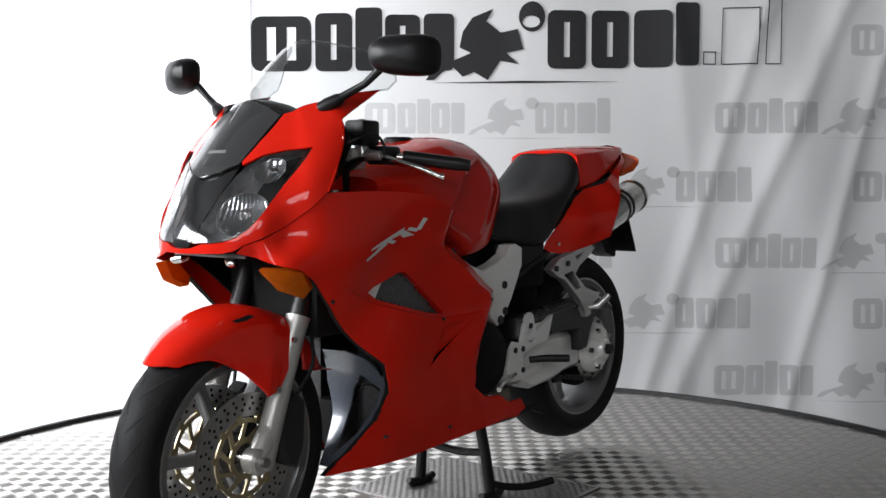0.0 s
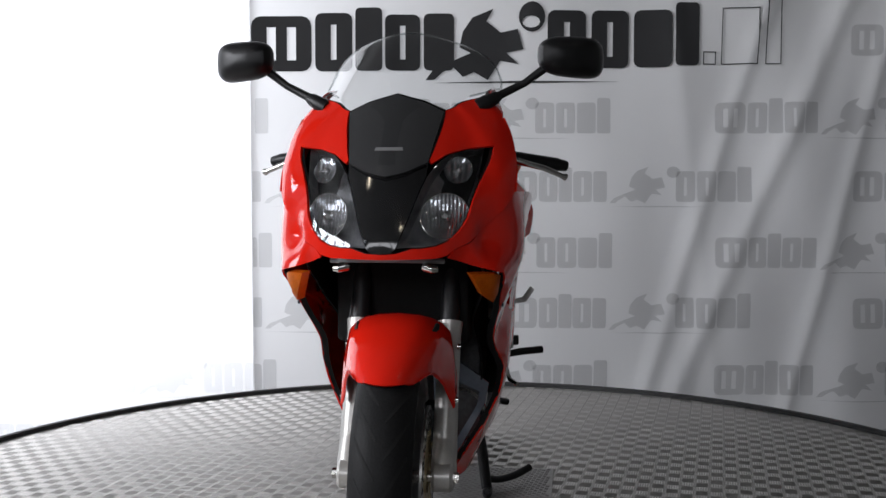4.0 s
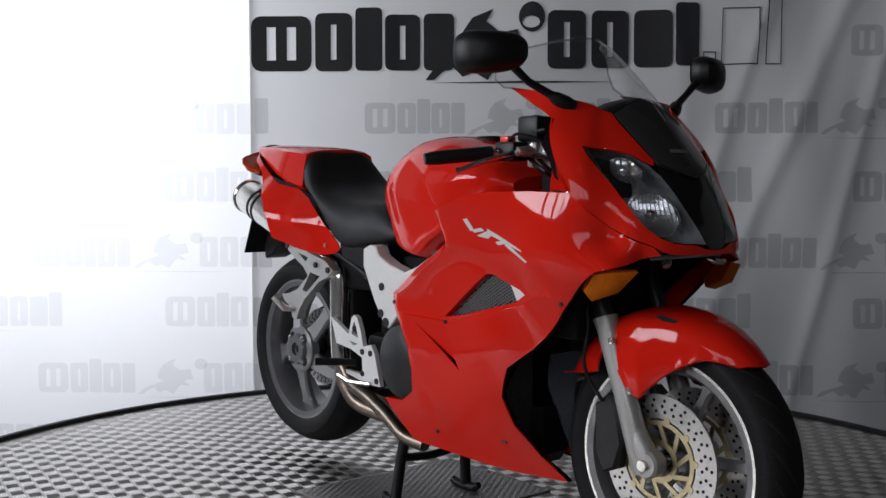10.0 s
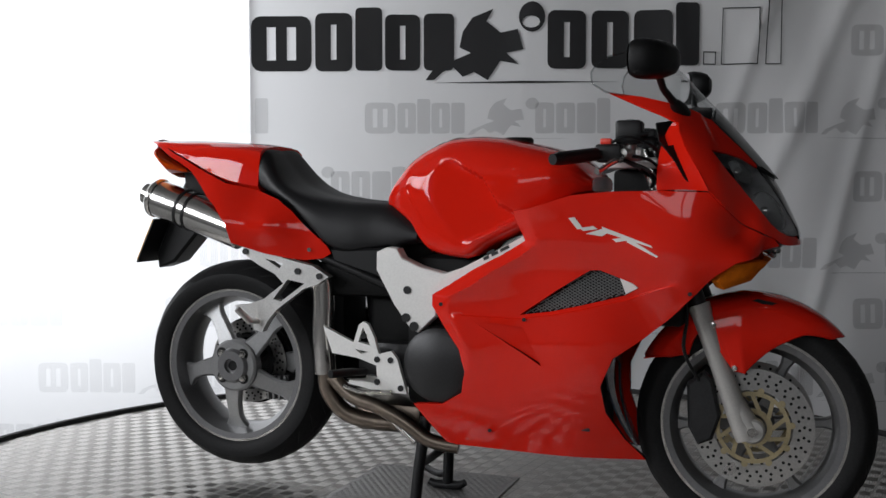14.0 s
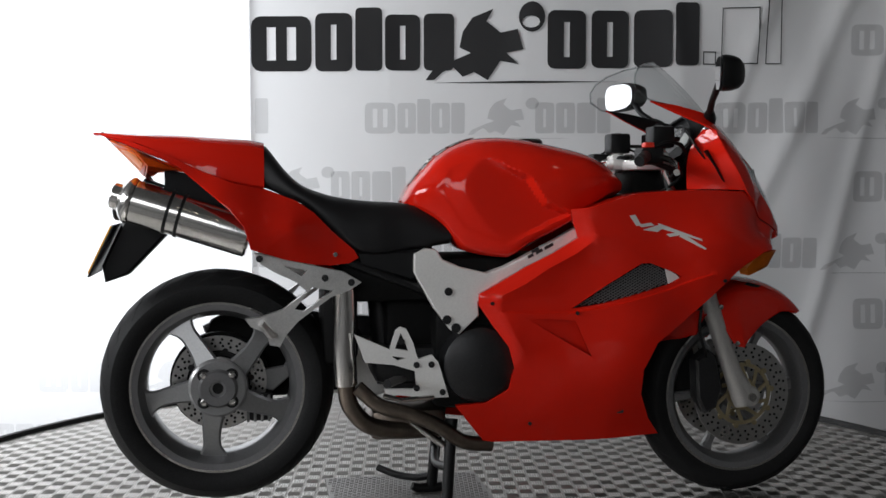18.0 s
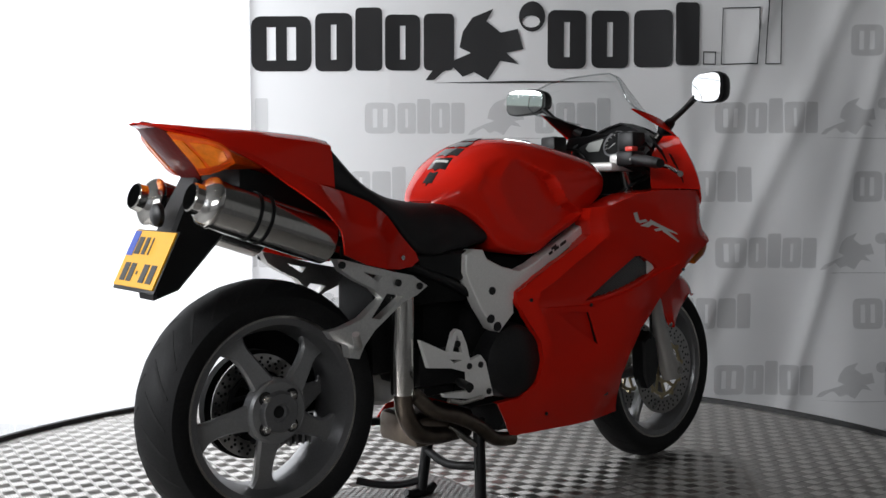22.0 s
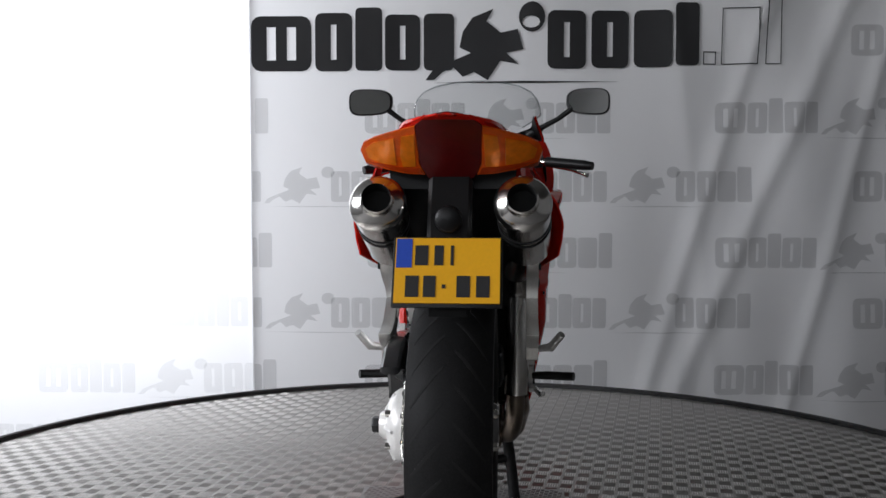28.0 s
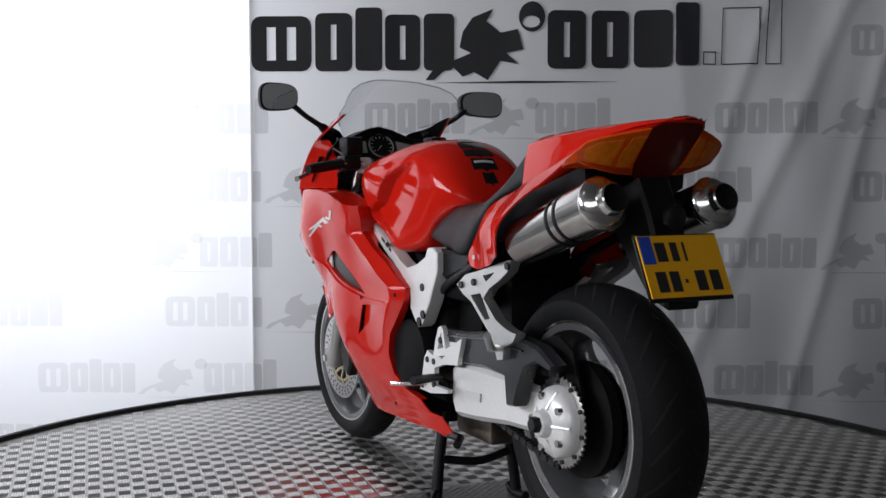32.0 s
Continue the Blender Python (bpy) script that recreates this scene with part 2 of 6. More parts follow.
class Surface:
    """A smooth height over a plane, through scattered known heights (thin-plate spline)."""

    def __init__(self, uv, h, soft=1e-4):
        self.uv = np.array(uv, float)
        n = len(uv)
        A = np.zeros((n + 3, n + 3))
        A[:n, :n] = self.kern(np.linalg.norm(self.uv[:, None] - self.uv[None], axis=2)) + soft * np.eye(n)
        A[:n, n], A[:n, n + 1:] = 1, self.uv
        A[n, :n], A[n + 1:, :n] = 1, self.uv.T
        self.w = np.linalg.solve(A, np.concatenate([np.array(h, float), np.zeros(3)]))

    @staticmethod
    def kern(r):
        return np.where(r > 0, r * r * np.log(np.maximum(r, 1e-9)), 0)

    def at(self, uv):
        uv = np.atleast_2d(np.array(uv, float))
        n = len(self.uv)
        K = self.kern(np.linalg.norm(uv[:, None] - self.uv[None], axis=2))
        return K @ self.w[:n] + self.w[n] + uv @ self.w[n + 1:]


def dense(poly, step):
    out = []
    for a, b in zip(poly, poly[1:] + poly[:1]):
        a, b = Vector(a), Vector(b)
        k = max(1, int((b - a).length / step))
        out += [tuple(a + (b - a) * (i / k)) for i in range(k)]
    return out


def inside(p, poly):
    c = False
    for (x0, y0), (x1, y1) in zip(poly, poly[1:] + poly[:1]):
        if (y0 > p[1]) != (y1 > p[1]) and p[0] < (x1 - x0) * (p[1] - y0) / (y1 - y0) + x0:
            c = not c
    return c


def sheet(name, outline, to3d, mat, parent, label="", step=0.016, thick=0.004, holes=(), flip=False, lines=()):
    """A curved shell: the outline (and holes) in a plane, meshed finely, lifted by to3d(array) -> points, and given thickness."""
    from mathutils.geometry import delaunay_2d_cdt
    outline = dense([tuple(p) for p in outline], step)
    holes = [dense([tuple(p) for p in h], step) for h in holes]
    pts, edges = [], []
    for loop in [outline, *holes]:
        k = len(pts)
        pts += loop
        edges += [(k + i, k + (i + 1) % len(loop)) for i in range(len(loop))]
    for line in lines:
        k = len(pts)
        run = [q for a, b in zip(line, line[1:]) for q in [tuple(Vector(a).lerp(Vector(b), i / 6)) for i in range(6)]] + [tuple(line[-1])]
        pts += run
        edges += [(k + i, k + i + 1) for i in range(len(run) - 1)]
    xs, ys = [p[0] for p in outline], [p[1] for p in outline]
    bound = np.array(pts)
    ny = int((max(ys) - min(ys)) / step) + 1
    for j in range(ny):
        y = min(ys) + (j + 0.5) * step
        for i in range(int((max(xs) - min(xs)) / step) + 2):
            p = (min(xs) + (i + 0.5 * (j % 2)) * step, y)
            if inside(p, outline) and not any(inside(p, h) for h in holes) and np.min(np.sum((bound - p) ** 2, axis=1)) > (0.55 * step) ** 2:
                pts.append(p)
    vs, _, fs, _, _, _ = delaunay_2d_cdt([Vector(p) for p in pts], edges, [], 0, 1e-6)
    keep = []
    for f in fs:
        c = sum((vs[i] for i in f), Vector((0, 0))) / len(f)
        if inside(c, outline) and not any(inside(c, h) for h in holes):
            keep.append(f)
    uv = np.array([tuple(v) for v in vs])
    top = np.array(to3d(uv), float)
    # normals for the inner skin
    nor = np.zeros_like(top)
    for f in keep:
        a, b, c = top[list(f[:3])]
        q = np.cross(b - a, c - a)
        for i in f:
            nor[i] += q
    nor /= np.maximum(np.linalg.norm(nor, axis=1, keepdims=True), 1e-12)
    if flip:
        nor = -nor
    n = len(top)
    verts = np.concatenate([top, top - nor * thick])
    faces = [tuple(f) for f in keep] + [tuple(i + n for i in reversed(f)) for f in keep]
    count = {}
    for f in keep:
        for a, b in zip(f, f[1:] + f[:1]):
            count[(a, b)] = 1
    for a, b in count:
        if (b, a) not in count:
            faces.append((b, a, a + n, b + n))
    bm = bmesh.new()
    bv = [bm.verts.new(v) for v in verts]
    for f in faces:
        try:
            bm.faces.new([bv[i] for i in f])
        except ValueError:
            pass
    return part(name, bm, mat, parent, label)


# ---- the room ----
def room():
    def slab(name, lo, hi, mat, label):
        tagged(box_part(name, lo, hi, mat, None, label, 0.0), kind="structure")
    slab("ground", (-6.2, -7.2, -0.6), (6.2, 3.6, -0.5), CONCRETE, "grey concrete showroom floor")
    slab("ceiling", (-6.2, -7.2, 4.0), (6.2, 3.6, 4.1), CEIL, "plain light grey showroom ceiling")
    slab("wall_east", (6.0, -7.0, -0.5), (6.2, 3.6, 4.0), WALL, "plain painted showroom wall")
    # the back wall stands behind the banner, with a wide window to the left
    slab("wall_back_solid", (-0.75, 3.4, -0.5), (6.0, 3.6, 4.0), WALL, "plain painted wall behind the banner")
    slab("wall_back_sill", (-6.0, 3.4, -0.5), (-0.75, 3.6, -0.1), WALL, "low painted wall below the back window")
    slab("wall_back_lintel", (-6.0, 3.4, 3.4), (-0.75, 3.6, 4.0), WALL, "painted lintel over the back window")
    # side wall with a row of windows
    slab("wall_west_sill", (-6.2, -7.0, -0.5), (-6.0, 3.6, 1.7), WALL, "painted sill wall below the side windows")
    slab("wall_west_lintel", (-6.2, -7.0, 3.5), (-6.0, 3.6, 4.0), WALL, "painted lintel over the side windows")
    for y in (-7.0, -4.0, -2.9, -1.7, -0.4, 1.1, 2.6, 3.4):
        slab("wall_west_pier", (-6.2, y, 1.7), (-5.82, y + (0.2 if y > -5 else 0.6), 3.5), WALL, "painted pier between side windows")
    slab("wall_south_sill", (-6.0, -7.2, -0.5), (6.0, -7.0, 1.95), WALL, "painted wall below the front window")
    slab("wall_south_lintel", (-6.0, -7.2, 3.55), (6.0, -7.0, 4.0), WALL, "painted lintel over the front window")
    slab("wall_south_east", (0.5, -7.2, 1.95), (6.0, -7.0, 3.55), WALL, "plain painted front wall")
    slab("wall_south_west", (-6.0, -7.2, 1.95), (-4.5, -7.0, 3.55), WALL, "plain painted front wall")
    for x in (-3.4, -2.1, -0.8):
        slab("wall_south_mullion", (x, -6.86, 1.95), (x + 0.14, -6.78, 3.55), DEEP, "dark mullion of the front window")


room()
GLOW = bpy.data.materials.new("warm_lamp_glow")
GLOW.use_nodes = True
GLOW.node_tree.nodes["Principled BSDF"].inputs["Emission Color"].default_value = (1.0, 0.86, 0.66, 1)
GLOW.node_tree.nodes["Principled BSDF"].inputs["Emission Strength"].default_value = 60.0


def ceiling_spots():
    """Small round lamps under the ceiling, seen as glints in the paint and the mirrors."""
    first = None
    for x, y in ((-1.9, -2.2), (0.1, -4.0), (1.5, -1.9), (2.6, -4.3), (-3.2, -4.6)):
        if first is None:
            bm = bmesh.new()
            add_spin(bm, [(0.001, 0.10), (0.055, 0.10), (0.07, 0.0), (0.062, 0.0), (0.05, 0.05), (0.001, 0.05)], (0, 0, 0), 24, "z")
            first = part("ceiling_lamp", bm, SILVER)
            tagged(first, "small round spot lamp under the ceiling", "lamp", "ceiling spot lamps")
            bm = bmesh.new()
            add_spin(bm, [(0.001, 0.045), (0.048, 0.045), (0.048, 0.03), (0.001, 0.024)], (0, 0, 0), 20, "z")
            part("bulb", bm, GLOW, first, "glowing warm bulb")
            first.matrix_world = pose(x, y, 3.9)
        else:
            copy_thing(first, pose(x, y, 3.9))


ceiling_spots()

# ---- the banner ----
BANNER_Y = 2.421


def drape(x, z):
    """How far the cloth hangs off its plane: soft upright folds, stronger to the right."""
    k = 0.25 + 0.75 / (1 + math.exp(-(x - 1.0) * 3))
    u = x + 0.22 * z
    d = k * (0.020 * math.sin(u * 5.1 + 1.0) + 0.011 * math.sin(u * 11.7 + z * 0.6) + 0.016 * math.sin((x - 0.5 * z) * 7.3 + 2) + 0.03 * noise.noise((x * 1.3, z * 0.7, 3.0)) + 0.008 * noise.noise((x * 6.0, z * 1.6, 8.0)))
    # sharp pulled creases that run down to the side
    for x0, slope, depth, w in CREASES:
        q = (x - x0 - slope * (1.9 - z)) / w
        d -= depth * math.exp(-q * q) * (1 if q > 0 else 0.75)
    return d


CREASES = ((1.55, -0.30, 0.030, 0.05), (1.95, -0.42, 0.034, 0.06), (2.2, -0.25, 0.026, 0.045), (1.05, 0.12, 0.012, 0.06), (0.35, -0.1, 0.008, 0.07), (-0.4, 0.06, 0.007, 0.06))


def block(x0, z0, x1, z1, slots, r=0.18):
    """A rounded block with upright slots, as lists of outlines."""
    w, h = x1 - x0, z1 - z0
    rr = min(w, h) * r
    out = []
    for cx, cz, a0 in ((x1 - rr, z1 - rr, 0), (x0 + rr, z1 - rr, 90), (x0 + rr, z0 + rr, 180), (x1 - rr, z0 + rr, 270)):
        out += [(cx + rr * math.cos(radians(a0 + d)), cz + rr * math.sin(radians(a0 + d))) for d in (0, 30, 60, 90)]
    holes = []
    for s in range(slots):
        c = x0 + w * (s + 1) / (slots + 1)
        sw = w * 0.075
        holes.append([(c - sw, z0 + h * 0.2), (c + sw, z0 + h * 0.2), (c + sw, z1 - h * 0.2), (c - sw, z1 - h * 0.2)])
    return out, holes


def on_cloth(off):
    return lambda uv: [(x, BANNER_Y - off + drape(x, z), z) for x, z in uv]


WORD = [(-1.05, 1.491, -0.744, 1.767, 2), (-0.726, 1.49, -0.538, 1.781, 1), (-0.523, 1.493, -0.387, 1.808, 0), (-0.374, 1.495, -0.197, 1.774, 1),
        (-0.18, 1.495, -0.026, 1.779, 0), (0.441, 1.502, 0.635, 1.792, 1), (0.663, 1.507, 0.852, 1.794, 1), (0.878, 1.51, 1.067, 1.796, 0),
        (1.082, 1.518, 1.202, 1.832, 0)]
FIGURE = [(-0.171, 1.447), (-0.134, 1.498), (-0.034, 1.543), (0.057, 1.582), (-0.0, 1.61), (0.017, 1.689), (0.065, 1.759), (0.17, 1.801), (0.136, 1.74),
          (0.207, 1.683), (0.292, 1.7), (0.321, 1.598), (0.236, 1.582), (0.296, 1.525), (0.205, 1.542), (0.142, 1.446), (0.074, 1.486), (0.017, 1.463),
          (-0.034, 1.514), (-0.086, 1.486), (-0.126, 1.449)]


SPLIT_X = -1.052


def cloth_sheet(name, x_from, x_to, y_off, mat):
    xs, zs = np.arange(x_from, x_to + 0.001, 0.02), np.arange(-0.44, 3.2, 0.06)
    verts = [(x, BANNER_Y + y_off + drape(x, z), z) for z in zs for x in xs]
    n = len(xs)
    faces = [(j * n + i, j * n + i + 1, (j + 1) * n + i + 1, (j + 1) * n + i) for j in range(len(zs) - 1) for i in range(n - 1)]
    return link_mesh(name, verts, faces, mat)


def banner():
    root = cloth_sheet("banner", SPLIT_X - 0.008, 3.6, 0.0, BANNER)
    tagged(root, "large white cloth banner printed with grey block marks", "banner")
    left = cloth_sheet("banner", -4.6, SPLIT_X + 0.03, 0.03, BANNER_LEFT)
    tagged(left, "thin white cloth banner lit from behind, its block marks paled as if backlit", "banner")
    for x0, z0, x1, z1, slots in WORD:
        o, h = block(x0, z0, x1, z1, slots)
        sheet("print_block", o, on_cloth(0.010), BANNER_DARK, root, "dark grey printed block", 0.02, 0.001, h)
    sheet("print_figure", FIGURE, on_cloth(0.010), BANNER_DARK, root, "dark grey printed shape", 0.03, 0.001)
    disc = [(0.363 + 0.066 * math.cos(a), 1.76 + 0.075 * math.sin(a)) for a in [k * math.pi / 10 for k in range(20)]]
    hole = [(0.358 + 0.045 * math.cos(a), 1.735 + 0.03 * math.sin(a)) for a in [k * math.pi / 6 for k in range(12)]]
    sheet("print_disc", disc, on_cloth(0.010), BANNER_DARK, root, "dark grey printed ring", 0.03, 0.001, [hole])
    sheet("print_line", [(-0.134, 1.434), (0.30, 1.431), (0.797, 1.439), (0.30, 1.442)], on_cloth(0.010), BANNER_DARK, root, "dark printed line", 0.03, 0.001)
    for x0, z0, x1, z1 in ((1.223, 1.523, 1.288, 1.588), (1.314, 1.523, 1.493, 1.803), (1.531, 1.523, 1.61, 1.87)):
        e = 0.005
        sheet("print_outline", [(x0, z0), (x1, z0), (x1, z1), (x0, z1)], on_cloth(0.010), BANNER_DARK, root, "thin dark printed outline", 0.03, 0.001,
              [[(x0 + e, z0 + e), (x1 - e, z0 + e), (x1 - e, z1 - e), (x0 + e, z1 - e)]])
    # repeated marks in staggered rows, in paler ink on the backlit cloth
    rows = [(1.164, (-2.207, -0.478, 1.29)), (0.819, (-3.295, -1.512, 0.239, 1.991)), (0.484, (-2.194, -0.467, 1.30)),
            (0.176, (-3.288, -1.515, 0.241, 1.992)), (-0.169, (-2.18, -0.484, 1.302)), (-0.49, (-3.27, -1.5, 0.24, 1.99)), (1.55, (-3.255, 1.96)), (1.16, (-3.9,)), (0.484, (-3.9,))]
    for z0, starts in rows:
        for x0 in starts:
            shapes = [block(x0 + dx0, z0 + 0.015, x0 + dx1, z0 + 0.015 + dz, slots) for dx0, dx1, dz, slots in
                      ((0, .155, .155, 2), (.165, .258, .155, 1), (.265, .33, .175, 0), (.337, .43, .155, 1), (.437, .505, .155, 0),
                       (.86, .955, .155, 1), (.965, 1.06, .155, 1), (1.07, 1.165, .155, 0), (1.172, 1.24, .178, 0))]
            shapes.append(([(x0 + 0.52 + (fx + 0.171) * 0.58, z0 + (fz - 1.432) * 0.52) for fx, fz in FIGURE], []))
            shapes.append(([(x0 + 0.845 + 0.034 * math.cos(a), z0 + 0.165 + 0.03 * math.sin(a)) for a in [k * math.pi / 5 for k in range(10)]], []))
            shapes.append(([(x0 + 0.53, z0 - 0.008), (x0 + 0.8, z0 - 0.012), (x0 + 1.05, z0 - 0.01), (x0 + 0.8, z0 - 0.006)], []))
            for o, h in shapes:
                lo, hi = min(q[0] for q in o), max(q[0] for q in o)
                if hi < SPLIT_X - 0.004:
                    sheet("printed_mark", o, on_cloth(-0.026), BANNER_BACKLIT, left, "", 0.06, 0.001, h)
                elif lo > SPLIT_X + 0.004:
                    sheet("printed_mark", o, on_cloth(0.009), BANNER_GREY, root, "", 0.025, 0.001, h)
                else:
                    a = [(min(x, SPLIT_X - 0.012), z) for x, z in o]
                    b = [(max(x, SPLIT_X), z) for x, z in o]
                    if lo < SPLIT_X - 0.03:
                        sheet("printed_mark", a, on_cloth(-0.026), BANNER_BACKLIT, left, "", 0.06, 0.001)
                    if hi > SPLIT_X + 0.02:
                        sheet("printed_mark", b, on_cloth(0.009), BANNER_GREY, root, "", 0.025, 0.001)
    return root, left


for ob in banner():
    ob.location = (0.0203, 0, -0.033)

# ---- the turntable ----
TABLE_R = 1.708


def turntable():
    root = tagged(new("turntable"), "round raised display turntable of aluminium tread plate", "turntable")
    bm = bmesh.new()
    add_spin(bm, [(0.0005, -0.004), (TABLE_R, -0.004), (TABLE_R, -0.06), (TABLE_R - 0.05, -0.06), (TABLE_R - 0.05, -0.49), (0.0005, -0.49)], (0, 0, 0), 128, "z")
    part("deck", bm, DECK_ALU, root, "round aluminium deck")
    bm = bmesh.new()
    add_spin(bm, [(TABLE_R + 0.001, -0.05), (TABLE_R + 0.001, 0.012), (TABLE_R + 0.014, 0.014), (TABLE_R + 0.016, -0.05)], (0, 0, 0), 160, "z")
    part("edge_trim", bm, RIM_RUBBER, root, "black rubber edge trim")
    # raised bars of the tread plate, in squares of five, turned square by square
    def bars(r_ok, cell, name, mat, label, count, z, rise):
        m = int(2 * TABLE_R / cell) + 1
        vs, fs = [], []
        L, wd, hh = cell * 0.45, cell * 0.34 / count, rise
        ct, st = math.cos(radians(-8)), math.sin(radians(-8))
        for i in range(-m // 2, m // 2 + 1):
            for j in range(-m // 2, m // 2 + 1):
                cx, cy = (i * ct - j * st) * cell, (i * st + j * ct) * cell
                if not r_ok(cx, cy):
                    continue
                turn = (i + j) % 2
                for q in range(count):
                    o = (q - (count - 1) / 2) * cell * 0.86 / count
                    k = len(vs)
                    for u, v, w in ((-L, -wd, 0), (L, -wd, 0), (L, wd, 0), (-L, wd, 0), (-L * 0.8, 0, hh), (L * 0.8, 0, hh)):
                        a, b = (u, v + o) if turn else (v + o, u)
                        vs.append((cx + a * ct - b * st, cy + a * st + b * ct, z + w))
                    quad = ((0, 1, 5, 4), (2, 3, 4, 5), (1, 2, 5), (3, 0, 4))
                    fs += [tuple(k + a for a in (f if turn else reversed(f))) for f in quad]
        return tagged(link_mesh(name, vs, fs, mat, root, label, smooth=False), kind="stuff")
    on_mat = lambda x, y: -0.34 < x < 0.10 and -0.30 < y < 0.26
    bars(lambda x, y: math.hypot(x, y) < TABLE_R - 0.02 and not on_mat(x, y), 0.042, "tread_pattern", PLATE_ALU, "raised bars of the tread plate", 5, -0.004, 0.0014)
    bm = bmesh.new()
    add_box(bm, -0.35, -0.31, -0.003, 0.11, 0.27, 0.003, 0.001)
    part("stand_plate", bm, MAT_GREY, root, "worn grey steel plate under the stand")
    bars(on_mat, 0.013, "plate_pattern", MAT_GREY, "fine raised bars of the steel plate", 2, 0.003, 0.0009)
    return root


table = turntable()
# ---- the motorcycle ----
# its own space: x forward, y to its left, z up from the turntable
bike = tagged(new("motorcycle"), "red sports touring motorcycle parked on its centre stand", "motorcycle")
AXF, AXR = (0.822, 0.008, 0.302), (-0.675, 0.0, 0.372)


def wheel(name, c, r_tyre, w_tyre, r_rim, spokes, label, hub_y, twist, wide):
    """A cast wheel: rim and spokes with the tyre as a part of it."""
    c = Vector(c)
    bm = bmesh.new()
    wr = w_tyre * 0.42
    prof = [(r_rim + 0.006, -wr), (r_rim + 0.012, -wr + 0.006), (r_rim - 0.004, -wr + 0.012), (r_rim - 0.022, -wr * 0.4), (r_rim - 0.022, wr * 0.4), (r_rim - 0.004, wr - 0.012),
            (r_rim + 0.012, wr - 0.006), (r_rim + 0.006, wr), (r_rim - 0.014, wr - 0.003), (r_rim - 0.032, wr * 0.4), (r_rim - 0.032, -wr * 0.4), (r_rim - 0.014, -wr + 0.003)]
    add_spin(bm, prof, c, 72)
    add_spin(bm, [(0.022, hub_y - 0.03), (0.045, hub_y - 0.03), (0.052, hub_y - 0.02), (0.052, hub_y + 0.02), (0.045, hub_y + 0.03), (0.022, hub_y + 0.03)], c, 32)
    ob = part(name, bm, RIM_MAT, bike, label)
    for k in range(spokes):
        a0 = 2 * math.pi * k / spokes + twist
        rings = []
        for s in range(13):
            u = s / 12
            r = 0.035 + (r_rim - 0.024 - 0.035) * u
            if wide > 0.015:
                a = a0 + 0.13 * u * u
                yy = hub_y * (1 - 0.62 * u)
                hw = 0.0235 + 0.018 * (1 - u) ** 3 + 0.024 * max(0.0, (u - 0.72) / 0.28) ** 2.2
                th = 0.014
            else:
                a, yy, th = a0, 0.0, 0.016
                hw = wide * (1 - u) ** 1.3 + 0.0115 + 0.013 * max(0.0, (u - 0.78) / 0.22) ** 2
            d, t = Vector((math.cos(a), 0, math.sin(a))), Vector((-math.sin(a), 0, math.cos(a)))
            o = c + d * r + Vector((0, yy, 0))
            rings.append([o + t * p + Vector((0, q, 0)) for p, q in ((-hw, -th * 0.45), (-hw + 0.006, -th), (hw - 0.006, -th), (hw, -th * 0.45), (hw * 0.9, th * 0.6), (hw * 0.65, th), (-hw * 0.65, th), (-hw * 0.9, th * 0.6))])
        bm = bmesh.new()
        add_loft(bm, rings)
        part("spoke", bm, SPOKE_MAT, ob)
    for sgn in (-1, 1):
        bm = bmesh.new()
        add_spin(bm, [(r_rim + 0.002, sgn * (wr + 0.0005)), (r_rim + 0.010, sgn * (wr + 0.001)), (r_rim + 0.012, sgn * (wr - 0.004)), (r_rim + 0.003, sgn * (wr - 0.003))], c, 72)
        part("rim_lip", bm, BRUSHED, ob, "bright machined rim lip")
        bm = bmesh.new()
        add_spin(bm, [(r_rim - 0.014, sgn * (wr * 0.72)), (r_rim - 0.010, sgn * (wr * 0.74)), (r_rim - 0.012, sgn * (wr * 0.66)), (r_rim - 0.016, sgn * (wr * 0.66))], c, 72)
        part("rim_step", bm, BRUSHED, ob, "bright inner rim step")
    bm = bmesh.new()
    side = [(r_rim + 0.002, -w_tyre * 0.40), (r_rim + 0.02, -w_tyre * 0.475), (r_rim + (r_tyre - r_rim) * 0.5, -w_tyre * 0.5)]
    crown = []
    for k in range(11):
        y = -w_tyre * 0.49 + w_tyre * 0.98 * k / 10
        u = abs(y) / (w_tyre * 0.5)
        crown.append((r_tyre - (r_tyre - r_rim) * 0.42 * u ** 2.4, y))
    prof = side + crown + [(r, -y) for r, y in reversed(side)] + [(r_rim - 0.003, w_tyre * 0.3), (r_rim - 0.003, -w_tyre * 0.3)]
    add_spin(bm, prof, c, 96)
    tyre = part("tyre", bm, RUBBER, ob, "black road tyre with slanted grooves")
    # grooves: thin dark slots sunk in the crown
    bm = bmesh.new()
    for k in range(26):
        for sgn in (-1, 1):
            a = 2 * math.pi * (k + (0.5 if sgn > 0 else 0)) / 26
            rings = []
            for s in range(7):
                u = s / 6
                y = sgn * w_tyre * (0.06 + 0.36 * u)
                rr = r_tyre - (r_tyre - r_rim) * 0.42 * (abs(y) / (w_tyre * 0.5)) ** 2.4 + 0.0006
                aa = a + (0.20 * u + 0.07 * u * u) * (0.3 / r_tyre)
                hw = 0.0052 * math.sin(math.pi * (0.12 + 0.76 * u)) + 0.0006
                da = hw / rr
                rings.append([c + Vector((q * math.cos(aa + e), y, q * math.sin(aa + e))) for q, e in ((rr - 0.003, -da), (rr, -da), (rr, da), (rr - 0.003, da))])
            add_loft(bm, rings)
    tagged(part("tread_groove", bm, GROOVE, ob, "dark slanted tread grooves"), kind="stuff")
    return ob


